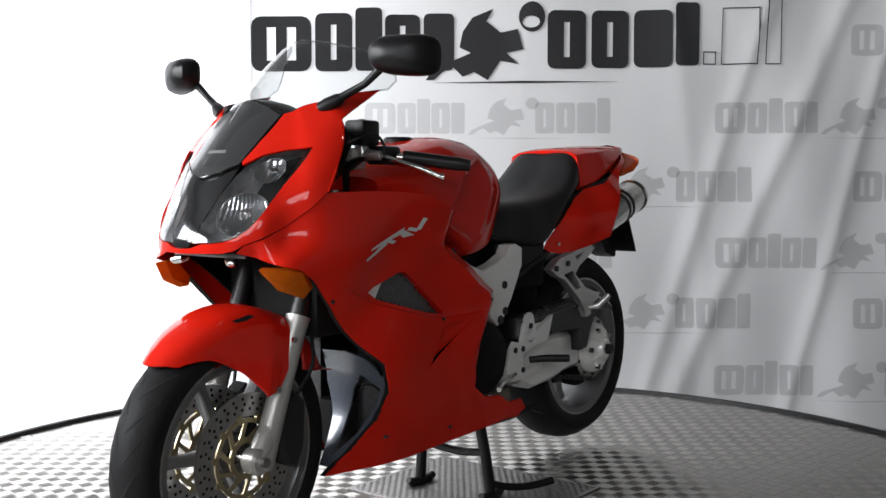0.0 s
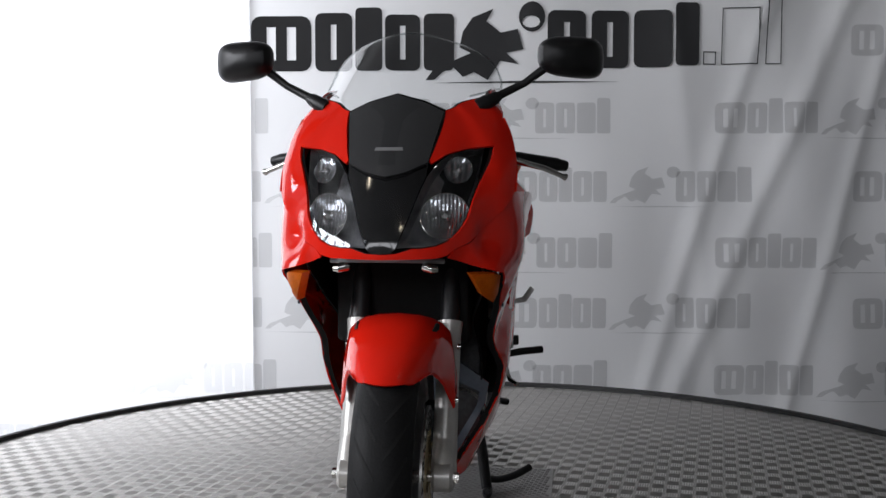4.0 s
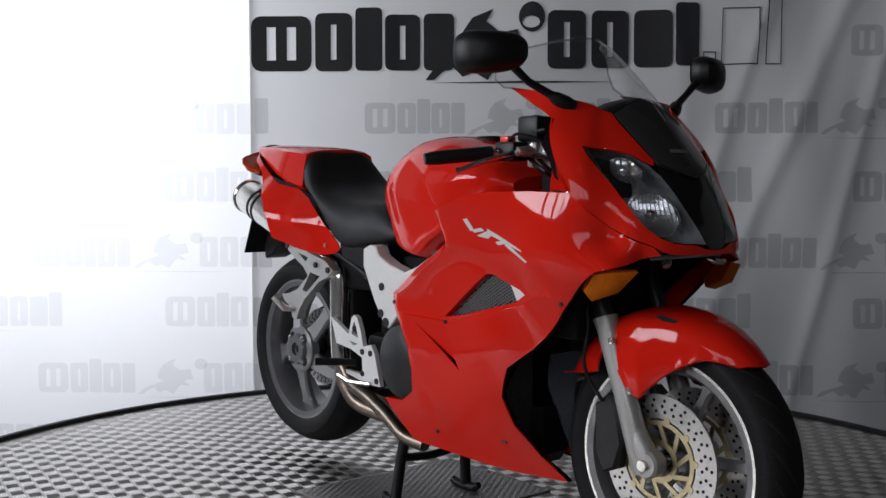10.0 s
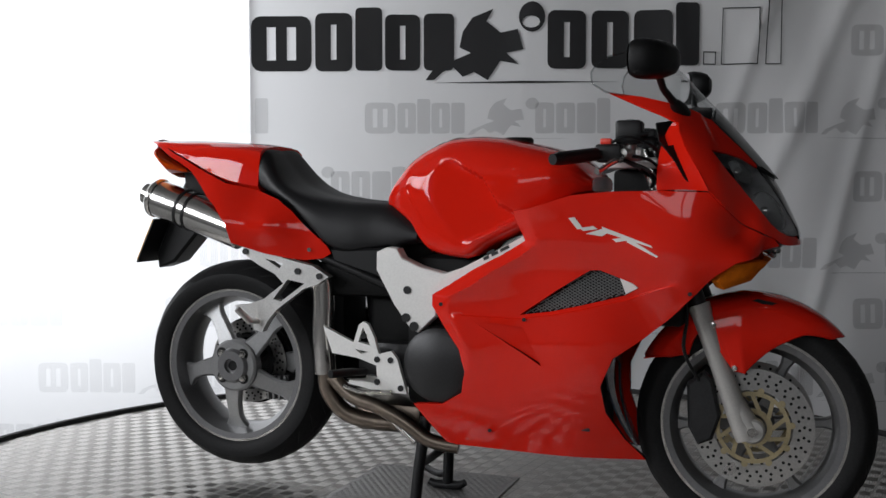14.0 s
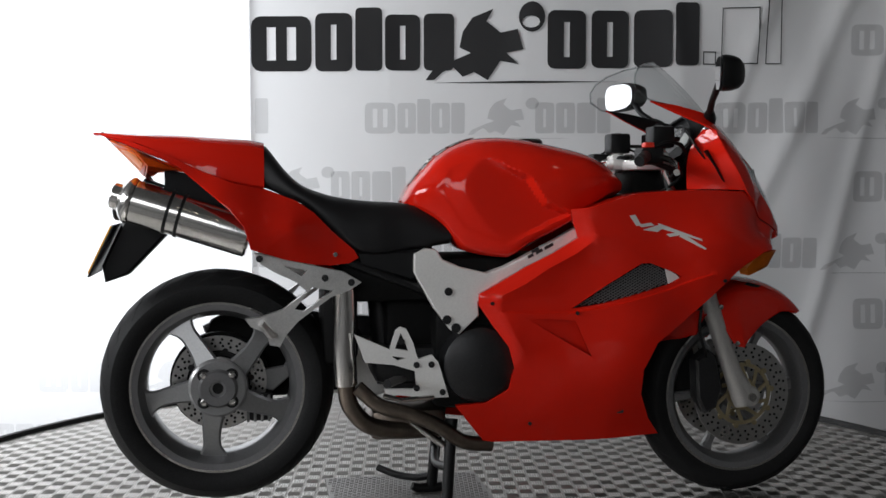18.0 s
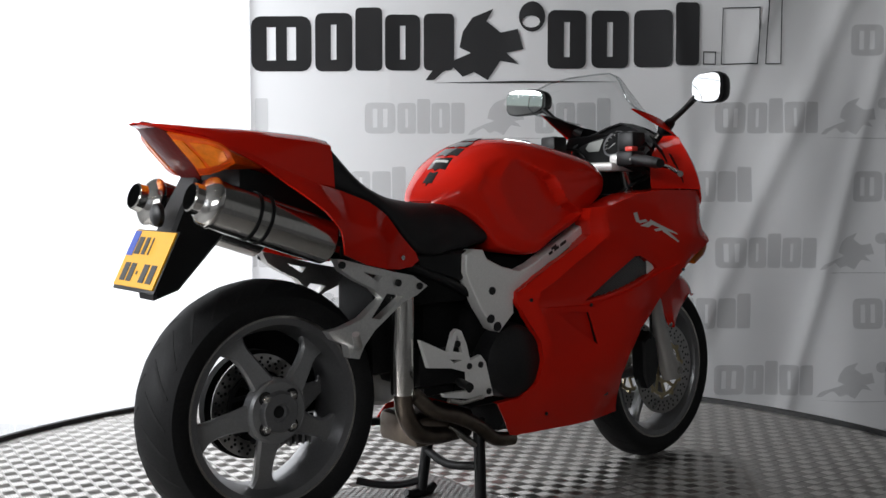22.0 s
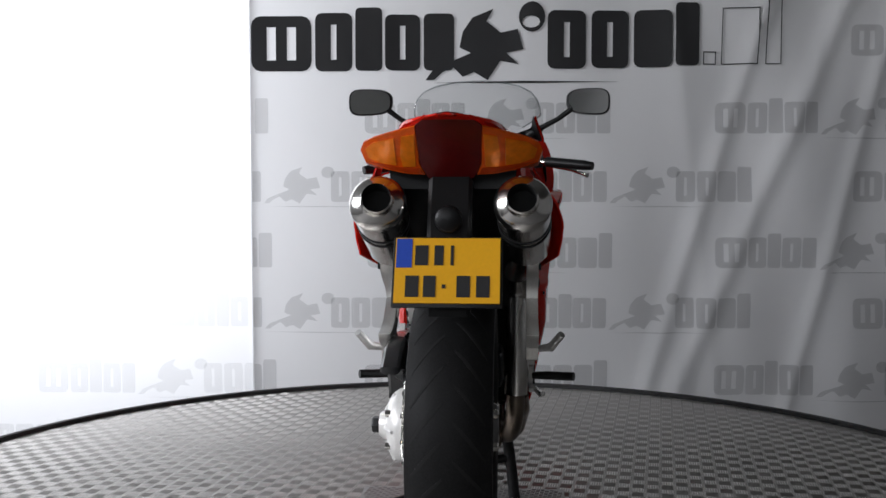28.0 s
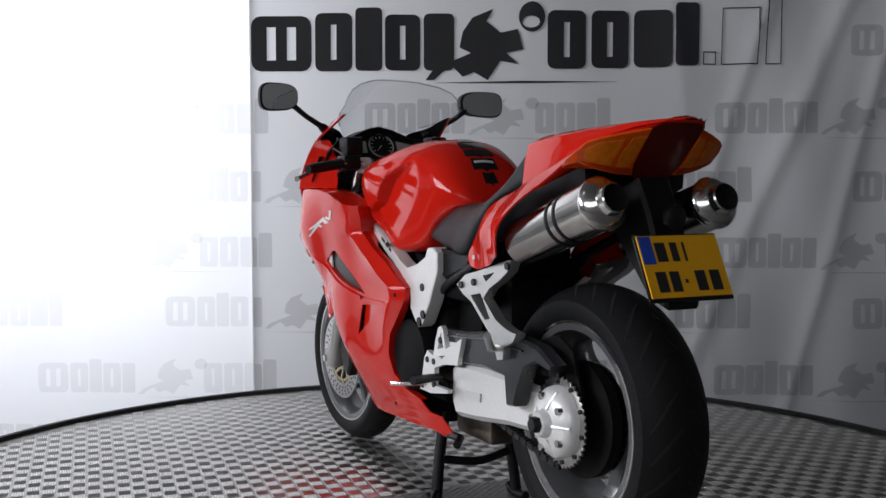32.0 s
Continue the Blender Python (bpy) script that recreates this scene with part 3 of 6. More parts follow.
SMOKED = glowing_lens("smoked_amber_lens", (0.78, 0.19, 0.005), 0.55)
SHROUD = material("blue_grey_shroud", (0.10, 0.115, 0.14), 0.25, 0.2, 0.5, 0.1, 120, 0, 0.1)
MESH_GREY = material("vent_mesh_grey", (0.13, 0.132, 0.133), 0.40, 0.2, 0, 0.2, 200, 0.2, 0.2)
GUARD = material("grey_guard_plastic", (0.018, 0.0185, 0.020), 0.28, 0, 0.2, 0.15, 200, 0.1, 0.15)
GROOVE = material("tread_groove", (0.004, 0.004, 0.004), 0.9)


def disc_part(parent, c, r_out, r_in, y, thick, carrier_r, carrier_mat, label):
    bm = bmesh.new()
    c = Vector(c)
    # drilled ring: gaps between small cells leave round holes
    n, hole = 60, 0.0042
    add_spin(bm, [(r_in, y - thick), (r_out, y - thick), (r_out, y + thick), (r_in, y + thick)], c, 72)
    ob = part("brake_disc", bm, DISC_MAT, parent, label)
    bm = bmesh.new()
    for k in range(30):
        for q, (f, da) in enumerate(((0.3, 0.0), (0.52, 0.07), (0.76, 0.03))):
            a = 2 * math.pi * k / 30 + da
            r = r_in + (r_out - r_in) * f
            p = c + Vector((r * math.cos(a), y, r * math.sin(a)))
            ring = [[p + Vector((hole * math.cos(t), s * (thick + 0.0006), hole * math.sin(t))) for t in [i * math.pi / 3 for i in range(6)]] for s in (-1, 1)]
            add_loft(bm, ring)
    tagged(part("drilling", bm, GROOVE, ob, "small round drillings"), kind="stuff")
    bm = bmesh.new()
    ri, ro = carrier_r * 0.36, carrier_r * 0.50
    add_spin(bm, [(ri, y - thick), (ro, y - thick), (ro, y + thick), (ri, y + thick)], c, 40)
    part("carrier_ring", bm, carrier_mat, ob)
    bm = bmesh.new()
    rings_r = (carrier_r * 0.84, carrier_r * 0.95)
    add_spin(bm, [(rings_r[0], y - thick * 0.9), (rings_r[1], y - thick * 0.9), (rings_r[1], y + thick * 0.9), (rings_r[0], y + thick * 0.9)], c, 60)
    car = part("disc_carrier", bm, carrier_mat, ob, "spoked disc carrier")
    for k in range(10):
        bm = bmesh.new()
        a, b2 = 2 * math.pi * k / 10, 2 * math.pi * k / 10 + 0.34
        p0, p1 = Vector((math.cos(a), 0, math.sin(a))) * ro * 0.97, Vector((math.cos(b2), 0, math.sin(b2))) * rings_r[0] * 1.02
        t = (p1 - p0).normalized().cross(Vector((0, 1, 0))) * 0.0052
        e = Vector((0, thick * 0.85, 0))
        o = c + Vector((0, y, 0))
        add_loft(bm, [[o + q - t - e, o + q + t - e, o + q + t + e, o + q - t + e] for q in (p0, p1)])
        part("carrier_spoke", bm, carrier_mat, ob)
    for k in range(10):
        a = 2 * math.pi * k / 10 + 0.12
        q = c + Vector((r_in * 0.985 * math.cos(a), y, r_in * 0.985 * math.sin(a)))
        bm = bmesh.new()
        add_loft(bm, [[q + Vector((0.0085 * math.cos(t), s * (thick + 0.0015), 0.0085 * math.sin(t))) for t in [i * math.pi / 5 for i in range(10)]] for s in (-1, 1)])
        part("disc_button", bm, carrier_mat, ob)
    return ob


def wheels():
    fw = wheel("front_wheel", AXF, 0.298, 0.122, 0.222, 6, "grey cast front wheel", 0.0, radians(4), 0.008)
    for s in (-1, 1):
        disc_part(fw, AXF, 0.149, 0.096, s * 0.066, 0.0025, 0.096, GOLD, "drilled steel front brake disc")
    bm = bmesh.new()
    add_tube(bm, [(AXF[0], AXF[1] - 0.112, AXF[2]), (AXF[0], AXF[1] + 0.112, AXF[2])], 0.013, 16)
    part("axle", bm, BRUSHED, fw, "steel front axle")
    rw = wheel("rear_wheel", AXR, 0.313, 0.180, 0.222, 5, "grey cast rear wheel with five spokes", -0.066, radians(43), 0.036)
    bm = bmesh.new()
    c = Vector(AXR)
    add_spin(bm, [(0.014, -0.0835), (0.071, -0.0835), (0.078, -0.078), (0.080, -0.052), (0.014, -0.05)], c, 48)
    part("hub_flange", bm, SPOKE_MAT, rw, "grey hub flange")
    for k in range(4):
        a = math.pi / 4 + k * math.pi / 2
        p = c + Vector((0.051 * math.cos(a), -0.083, 0.051 * math.sin(a)))
        bm = bmesh.new()
        add_spin(bm, [(0.0005, 0.004), (0.0165, 0.004), (0.0175, -0.0015), (0.0005, -0.0015)], p, 24)
        part("nut_seat", bm, GROOVE, rw)
        bm = bmesh.new()
        add_spin(bm, [(0.0005, -0.014), (0.007, -0.0135), (0.0115, -0.009), (0.0125, 0.0), (0.0005, 0.0)], p, 6)
        part("wheel_nut", bm, CHROME, rw, "chrome wheel nut")
    bm = bmesh.new()
    add_spin(bm, [(0.0005, -0.0850), (0.0145, -0.0850), (0.0145, -0.075), (0.0005, -0.075)], c, 24)
    part("hub_bore", bm, GROOVE, rw)
    d = disc_part(rw, AXR, 0.128, 0.088, 0.012, 0.0025, 0.088, DARK, "drilled steel rear brake disc")


wheels()

# centre line of the front, from nose to screen top, and how it falls away to the sides
ZC = [0.70, 0.76, 0.786, 0.81, 0.889, 0.952, 1.046, 1.133, 1.219, 1.261]
XC = [0.905, 0.925, 0.929, 0.923, 0.886, 0.85, 0.77, 0.69, 0.611, 0.556]


def nose_x(y, z):
    return float(np.interp(z, ZC, XC)) - 2.4 * y * y


# plan of the fairing: a U round the nose, with length along it and distance off it
PLAN = spline([(0.905, 0.0, 0), (0.898, 0.05, 0), (0.881, 0.10, 0), (0.851, 0.15, 0), (0.805, 0.20, 0), (0.75, 0.24, 0), (0.68, 0.262, 0), (0.60, 0.268, 0), (0.50, 0.268, 0),
               (0.40, 0.262, 0), (0.30, 0.245, 0), (0.20, 0.225, 0), (0.10, 0.207, 0), (0.0, 0.193, 0), (-0.10, 0.182, 0), (-0.20, 0.175, 0), (-0.30, 0.168, 0)], 321)
PLAN_XY = np.array([(p.x, p.y) for p in PLAN])
PLAN_S = np.concatenate([[0], np.cumsum(np.linalg.norm(np.diff(PLAN_XY, axis=0), axis=1))])
_t = np.gradient(PLAN_XY, axis=0)
_t /= np.linalg.norm(_t, axis=1, keepdims=True)
PLAN_N = np.stack([_t[:, 1], -_t[:, 0]], 1)


def unroll(x, y):
    d = PLAN_XY - np.array((x, y))
    i = int(np.argmin(np.sum(d * d, axis=1)))
    return float(PLAN_S[i]), float(-d[i] @ PLAN_N[i])


KNOWN = [(nose_x(y, z), y, z) for y in (0.0, 0.07, 0.14, 0.18) for z in (0.77, 0.83, 0.90, 0.97, 1.04, 1.10) if not (y == 0.18 and z > 1.02)]
KNOWN += [(0.400, 0.262, 0.825), (0.50, 0.263, 0.82), (0.608, 0.264, 0.748), (0.690, 0.226, 0.652), (0.556, 0.222, 0.664), (0.278, 0.212, 0.583), (0.796, 0.238, 0.729),
          (0.643, 0.190, 1.098), (0.481, 0.193, 1.137), (0.560, 0.193, 1.122), (0.635, 0.252, 0.94), (0.645, 0.248, 0.993), (0.660, 0.213, 1.062), (0.71, 0.252, 0.90), (0.70, 0.246, 0.96), (0.75, 0.216, 0.955), (0.77, 0.226, 0.88), (0.80, 0.186, 0.80), (0.69, 0.268, 0.775),
          (0.66, 0.270, 0.835), (0.50, 0.225, 0.548), (0.48, 0.208, 0.426), (0.515, 0.125, 0.275), (0.568, 0.072, 0.203), (0.25, 0.205, 0.45), (0.25, 0.185, 0.33), (0.25, 0.14, 0.235),
          (0.04, 0.14, 0.215), (-0.047, 0.178, 0.327), (0.10, 0.202, 0.56), (0.01, 0.19, 0.612), (0.275, 0.250, 0.851), (0.28, 0.222, 0.79), (0.31, 0.262, 0.854), (0.34, 0.268, 0.862), (0.20, 0.212, 0.72), (0.41, 0.276, 0.886),
          (0.50, 0.275, 0.893), (0.61, 0.268, 0.888), (0.10, 0.20, 0.42), (0.60, 0.205, 0.58), (0.845, 0.153, 0.759), (0.825, 0.228, 0.735), (0.745, 0.212, 0.668), (-0.12, 0.165, 0.27), (-0.24, 0.150, 0.245)]
_uv, _h = [], []
for x, y, z in KNOWN:
    s, d = unroll(x, y)
    _uv.append((s, z))
    _h.append(d)
    if s < 0.25:
        _uv.append((-s - 0.002, z))
        _h.append(d)
FAIR = Surface(_uv, _h, 2.5e-4)


def fair_at(side, lift=0.0):
    """Points of the fairing surface from (length along the plan, height)."""
    def f(uv):
        s = np.abs(uv[:, 0])
        d = FAIR.at(np.stack([s, uv[:, 1]], 1)) + (lift(s, uv[:, 1]) if callable(lift) else lift)
        turn = np.where(uv[:, 0] < 0, -side, side)
        x = np.interp(s, PLAN_S, PLAN_XY[:, 0]) + d * np.interp(s, PLAN_S, PLAN_N[:, 0])
        y = np.interp(s, PLAN_S, PLAN_XY[:, 1]) + d * np.interp(s, PLAN_S, PLAN_N[:, 1])
        return np.stack([x, y * turn, uv[:, 1]], 1)
    return f


def flat_out(points):
    return [(unroll(x, y)[0], z) for x, y, z in points]


def nose_pts(yz):
    return [(nose_x(y, z), y, z) for y, z in yz]


HEAD = [(0.190, 0.994), (0.155, 0.987), (0.122, 0.976), (0.099, 0.955), (0.083, 0.930), (0.072, 0.902), (0.062, 0.872), (0.052, 0.842), (0.042, 0.814), (0.031, 0.787), (0.060, 0.789), (0.082, 0.789), (0.108, 0.793), (0.130, 0.803), (0.150, 0.822), (0.162, 0.846), (0.172, 0.880), (0.180, 0.915)]
SEAM = [(0.733, 0.252, 0.897), (0.765, 0.230, 0.860), (0.803, 0.197, 0.823), (0.838, 0.162, 0.797), (0.862, 0.136, 0.784)]
UPPER = [(0.640, 0.178, 1.108), (0.56, 0.19, 1.128), (0.481, 0.193, 1.140), (0.55, 0.20, 1.108), (0.61, 0.21, 1.083), (0.655, 0.214, 1.060), (0.663, 0.232, 1.03), (0.682, 0.245, 0.993), (0.708, 0.25, 0.945)] + SEAM + \
        [(0.87, 0.12, 0.772), (0.89, 0.10, 0.766), (0.915, 0.06, 0.765)]
# from the middle of the lip, round under and outside the headlight, to the screen
INNER = nose_pts([(0.03, 0.776), (0.062, 0.786), (0.082, 0.7865), (0.108, 0.7905), (0.131, 0.800), (0.152, 0.8205), (0.1645, 0.846), (0.1745, 0.880), (0.1825, 0.915), (0.1935, 0.997), (0.155, 0.990), (0.120, 0.979), (0.090, 0.957), (0.085, 0.965), (0.094, 1.0), (0.107, 1.073)])
SIDE = [(x - 0.0008, y, z - 0.0018) for x, y, z in SEAM] + [(0.868, 0.122, 0.766), (0.852, 0.153, 0.757), (0.845, 0.19, 0.746), (0.822, 0.228, 0.736), (0.793, 0.237, 0.730), (0.745, 0.226, 0.700), (0.700, 0.212, 0.654), (0.662, 0.205, 0.611), (0.575, 0.20, 0.536), (0.502, 0.2, 0.484), (0.466, 0.19, 0.409), (0.474, 0.165, 0.335),
       (0.512, 0.12, 0.258), (0.562, 0.075, 0.200), (0.30, 0.12, 0.203), (0.04, 0.14, 0.212), (-0.05, 0.178, 0.322), (0.03, 0.19, 0.327), (0.089, 0.2, 0.363), (0.107, 0.202, 0.423), (0.089, 0.202, 0.482),
       (0.045, 0.197, 0.542), (0.012, 0.192, 0.594), (0.010, 0.19, 0.622), (0.059, 0.196, 0.65), (0.133, 0.205, 0.694), (0.206, 0.212, 0.732), (0.278, 0.212, 0.772), (0.262, 0.2, 0.816), (0.262, 0.186, 0.848),
       (0.31, 0.2, 0.853), (0.41, 0.234, 0.887), (0.50, 0.254, 0.897), (0.62, 0.262, 0.899)]
VENT = [(0.262, 0.212, 0.582), (0.36, 0.217, 0.650), (0.446, 0.223, 0.703), (0.474, 0.224, 0.704), (0.553, 0.222, 0.673), (0.564, 0.222, 0.662), (0.530, 0.220, 0.642), (0.43, 0.218, 0.615), (0.341, 0.215, 0.594)]
SCOOP = [(0.140, 0.207, 0.557), (0.20, 0.209, 0.556), (0.268, 0.211, 0.550), (0.286, 0.211, 0.52), (0.318, 0.21, 0.452), (0.23, 0.208, 0.503)]
INDIC = [(0.862, 0.176, 0.731), (0.825, 0.216, 0.730), (0.786, 0.230, 0.724), (0.752, 0.222, 0.684), (0.765, 0.213, 0.664), (0.825, 0.196, 0.686)]


# a crisp ledge that runs below the vent
LEDGE = flat_out([(x, 0.21, z) for x, z in ((0.07, 0.575), (0.15, 0.5715), (0.255, 0.570), (0.345, 0.583), (0.435, 0.604), (0.535, 0.631), (0.60, 0.655), (0.66, 0.676))])[::-1]


# the rear edge of the side fairing, and the crease where its rear face begins
REAR = np.array(flat_out([(0.107, 0.202, 0.423), (0.089, 0.202, 0.482), (0.045, 0.197, 0.542), (0.012, 0.192, 0.594), (0.010, 0.19, 0.622), (0.059, 0.196, 0.65), (0.133, 0.205, 0.694), (0.206, 0.212, 0.732), (0.278, 0.212, 0.772), (0.262, 0.2, 0.816), (0.262, 0.186, 0.848)]))
CREASE = [(s - d, z) for (s, z), d in zip(REAR, (0.02, 0.030, 0.042, 0.052, 0.062, 0.070, 0.066, 0.062, 0.050, 0.044, 0.044))]


def ledge(s, z):
    us, zs = np.array([p[0] for p in LEDGE]), np.array([p[1] for p in LEDGE])
    zl = np.interp(s, us, zs)
    w = np.clip((s - us[0]) / 0.04, 0, 1) * np.clip((us[-1] - s) / 0.04, 0, 1)
    step = 0.007 * w * np.where(z > zl, np.clip(1 - (z - zl) / 0.003, 0, 1), np.exp(-np.maximum(zl - z, 0) / 0.07))
    d = (np.interp(z, REAR[:, 1], REAR[:, 0]) - s) / np.maximum(1e-3, np.interp(z, REAR[:, 1], REAR[:, 0]) - np.interp(z, [p[1] for p in CREASE], [p[0] for p in CREASE]))
    swell = np.interp(z, (0.42, 0.50, 0.62, 0.78, 0.84), (0.0, 0.012, 0.024, 0.024, 0.010))
    return step + swell * np.clip(d, 0, 1) * np.exp(-np.maximum(d - 1, 0) / 1.6)


def skin(side, extra=0.0):
    return fair_at(side, lambda s, z: ledge(s, z) + extra)


def fairing():
    outer, inner = flat_out(UPPER), flat_out(INNER)
    loop = outer + [(0.0, 0.764)] + [(-s, z) for s, z in reversed(outer)] + [(-s, z) for s, z in reversed(inner)] + [(0.0, 0.774)] + inner
    flare = lambda s, z: 0.002 + 0.011 * np.clip((s - 0.26) / 0.10, 0, 1) * np.clip((1.10 - z) / 0.08, 0, 1)
    sheet("upper_cowl", loop, fair_at(1, flare), RED, bike, "glossy red upper cowl round the headlights", 0.012, 0.006)
    sheet("cowl_lining", loop, fair_at(1, lambda s, z: flare(s, z) - 0.0085), BLACK_PLASTIC, bike, "black lining inside the upper cowl", 0.016, 0.002)
    for side in (1, -1):
        flip = side < 0
        so = list(SIDE)
        if side > 0:
            i = so.index((-0.05, 0.178, 0.322))
            so[i - 1:i + 1] = [(0.04, 0.14, 0.222), (-0.10, 0.155, 0.236), (-0.235, 0.15, 0.230), (-0.205, 0.15, 0.258), (-0.17, 0.155, 0.286), (-0.10, 0.165, 0.288), (-0.055, 0.178, 0.314)]
        lo = sheet("side_fairing", flat_out(so), fair_at(side, ledge), RED, bike, "glossy red side fairing with a mesh vent", 0.013, 0.004, [flat_out(VENT), flat_out(SCOOP)], flip=flip, lines=[LEDGE, [(u, v + 0.0032) for u, v in LEDGE], CREASE[1:-1]])
        scoop_uv = flat_out(SCOOP)
        smin, smax = min(p[0] for p in scoop_uv), max(p[0] for p in scoop_uv)
        fa = fair_at(side, ledge)
        fb = fair_at(side, lambda s, z: ledge(s, z) - 0.017)

        sheet("scoop_floor", scoop_uv, lambda uv: fa(uv) * np.clip((uv[:, :1] - smin) / (smax - smin), 0, 1) + fb(uv) * (1 - np.clip((uv[:, :1] - smin) / (smax - smin), 0, 1)), RED, lo, "red sunk air scoop", 0.013, 0.002, flip=flip)
        wa, wb = fa(np.array(scoop_uv)), fb(np.array(scoop_uv))
        # near-black wall in place of the shade inside the open mouth
        bm = bmesh.new()
        add_loft(bm, [[tuple(q) for q in wa[2:5]], [tuple(q) for q in wb[2:5]]], closed=False)
        part("scoop_mouth_shade", bm, DEEP, lo, "near-black wall for the shaded mouth of the air scoop")
        i0 = [i for i, q in enumerate(so) if q == (0.03, 0.19, 0.327)][0] - 1
        i1 = [i for i, q in enumerate(so) if q == (0.31, 0.2, 0.853)][0]
        for name, run in (("rear_flange", so[i0:i1]), ("front_flange", so[9:20])):
            line = []
            for a, b2 in zip(run, run[1:]):
                line += [tuple(Vector(a).lerp(Vector(b2), q / 4)) for q in range(4)]
            luv = np.array(flat_out(line + [run[-1]]))
            ea, eb, ec = fair_at(side, -0.001)(luv), fair_at(side, -0.012)(luv), fair_at(side, (lambda u, z: -0.024 - 0.050 * np.clip((z - 0.735) / 0.04, 0, 1)) if name == "rear_flange" else -0.016)(luv)
            bm = bmesh.new()
            add_loft(bm, [[tuple(q) for q in r] for r in (ea, eb, ec)], closed=False)
            part(name, bm, RED if name == "rear_flange" else DEEP, lo, "turned-in edge of the fairing")
        # sunk vent: side walls, mesh and a pale inner blade
        vent_uv = flat_out(VENT)
        bm = bmesh.new()
        a, b2 = skin(side)(np.array(vent_uv)), skin(side, -0.022)(np.array(vent_uv))
        n = len(vent_uv)
        va, vb = [bm.verts.new(p) for p in a], [bm.verts.new(p) for p in b2]
        for i in range(n):
            bm.faces.new((va[i], va[(i + 1) % n], vb[(i + 1) % n], vb[i]))
        part("vent_wall", bm, RED, lo)
        sheet("vent_mesh", vent_uv, skin(side, -0.02), DEEP, lo, "dark wire mesh in the vent", 0.02, 0.003, flip=flip)
        bm = bmesh.new()
        us, zs = [p[0] for p in vent_uv], [p[1] for p in vent_uv]
        for dirn in (1, -1):
            for k in range(40):
                c0 = min(us) - 0.2 + k * 0.011 * 1.3
                seg = []
                for q in range(28):
                    p = (c0 + q * 0.011, (min(zs) + q * 0.006) if dirn > 0 else (max(zs) - q * 0.006))
                    if inside(p, vent_uv):
                        seg.append(p)
                if len(seg) > 1:
                    add_tube(bm, [tuple(v) for v in skin(side, -0.016)(np.array(seg))], 0.0017, 4)
        tagged(part("vent_wire", bm, MESH_GREY, lo, "crossed grey wires"), kind="stuff")
        blade = flat_out([(0.517, 0.22, 0.690), (0.553, 0.222, 0.670), (0.560, 0.222, 0.661), (0.532, 0.22, 0.645)])
        sheet("vent_blade", blade, skin(side, -0.006), SILVER, lo, "silver blade in the vent", 0.02, 0.004, flip=flip)
        bm = bmesh.new()
        mid = Vector((0.815, side * 0.212, 0.697))
        edge = [Vector((x, side * y, z)) for x, y, z in INDIC]
        out = Vector((0.55, side * 0.75, -0.25)).normalized()
        add_loft(bm, [[q + Vector((-0.02, -side * 0.012, 0.004)) for q in edge], edge, [mid + (q - mid) * 0.9 + out * 0.001 for q in edge], [mid + (q - mid) * 0.4 + out * 0.003 for q in edge]])
        part("turn_signal", bm, SMOKED, bike, "amber front turn signal flush in the cowl")
        # silver decal strokes, as plain slanted bars
        for pts in (((0.398, 0.832), (0.412, 0.833), (0.433, 0.806), (0.420, 0.806)), ((0.425, 0.808), (0.462, 0.812), (0.470, 0.806), (0.437, 0.802)),
                    ((0.440, 0.794), (0.480, 0.805), (0.50, 0.800), (0.478, 0.790)), ((0.482, 0.812), (0.60, 0.768), (0.602, 0.763), (0.485, 0.800)),
                    ((0.505, 0.782), (0.540, 0.786), (0.548, 0.780), (0.515, 0.776)), ((0.545, 0.784), (0.618, 0.743), (0.612, 0.741), (0.540, 0.776))):
            q = [Vector(v) for v in pts]
            mid2 = sum(q, Vector((0, 0))) / 4
            axis = max(((a - b) for a in q for b in q), key=lambda v: v.length).normalized()
            wide2 = [mid2 + axis * (v - mid2).dot(axis) + ((v - mid2) - axis * (v - mid2).dot(axis)) * 1.2 for v in q]
            sheet("decal_bar", flat_out([(v.x, 0.262, v.y) for v in wide2]), skin(side, 0.0022), WHITE_PAINT, lo, "silver decal bar", 0.02, 0.001, flip=flip)
        for bx, by, bz in ((0.688, 0.226, 0.652), (0.275, 0.212, 0.571), (0.045, 0.193, 0.60), (0.16, 0.16, 0.262)):
            s0, _ = unroll(bx, by)
            p = Vector(skin(side, 0.002)(np.array([(s0, bz)]))[0])
            bm = bmesh.new()
            add_spin(bm, [(0.0005, -0.003), (0.005, -0.003), (0.005, 0.001), (0.0005, 0.002)], p, 12)
            part("fairing_bolt", bm, DARK, lo, "small dark fairing bolt")
        # inner belly skin so that the fairing is not hollow
    bm = bmesh.new()
    rings = []
    for x, hw, z0, z1 in ((0.45, 0.05, 0.24, 0.36), (0.40, 0.085, 0.20, 0.36), (0.25, 0.10, 0.205, 0.36), (0.05, 0.10, 0.215, 0.34)):
        rings.append([(x, -hw, z1), (x, -hw, z0 + 0.03), (x, -hw * 0.7, z0), (x, hw * 0.7, z0), (x, hw, z0 + 0.03), (x, hw, z1)])
    add_loft(bm, rings)
    part("belly_pan", bm, DEEP, bike, "dark inner belly pan")


fairing()


SCREEN_BASE = material("dark_grey_panel", (0.028, 0.028, 0.029), 0.30, 0, 0.3, 0.1, 200, 0, 0.1)
BOWL = material("headlight_housing", (0.42, 0.42, 0.43), 0.30, 0.75, 0.0, 0.45, 38, 0.5, 0.35)
REFLECTOR = material("lamp_reflector", (0.58, 0.58, 0.59), 0.20, 1.0, 0, 0.1, 60, 0, 0.1)


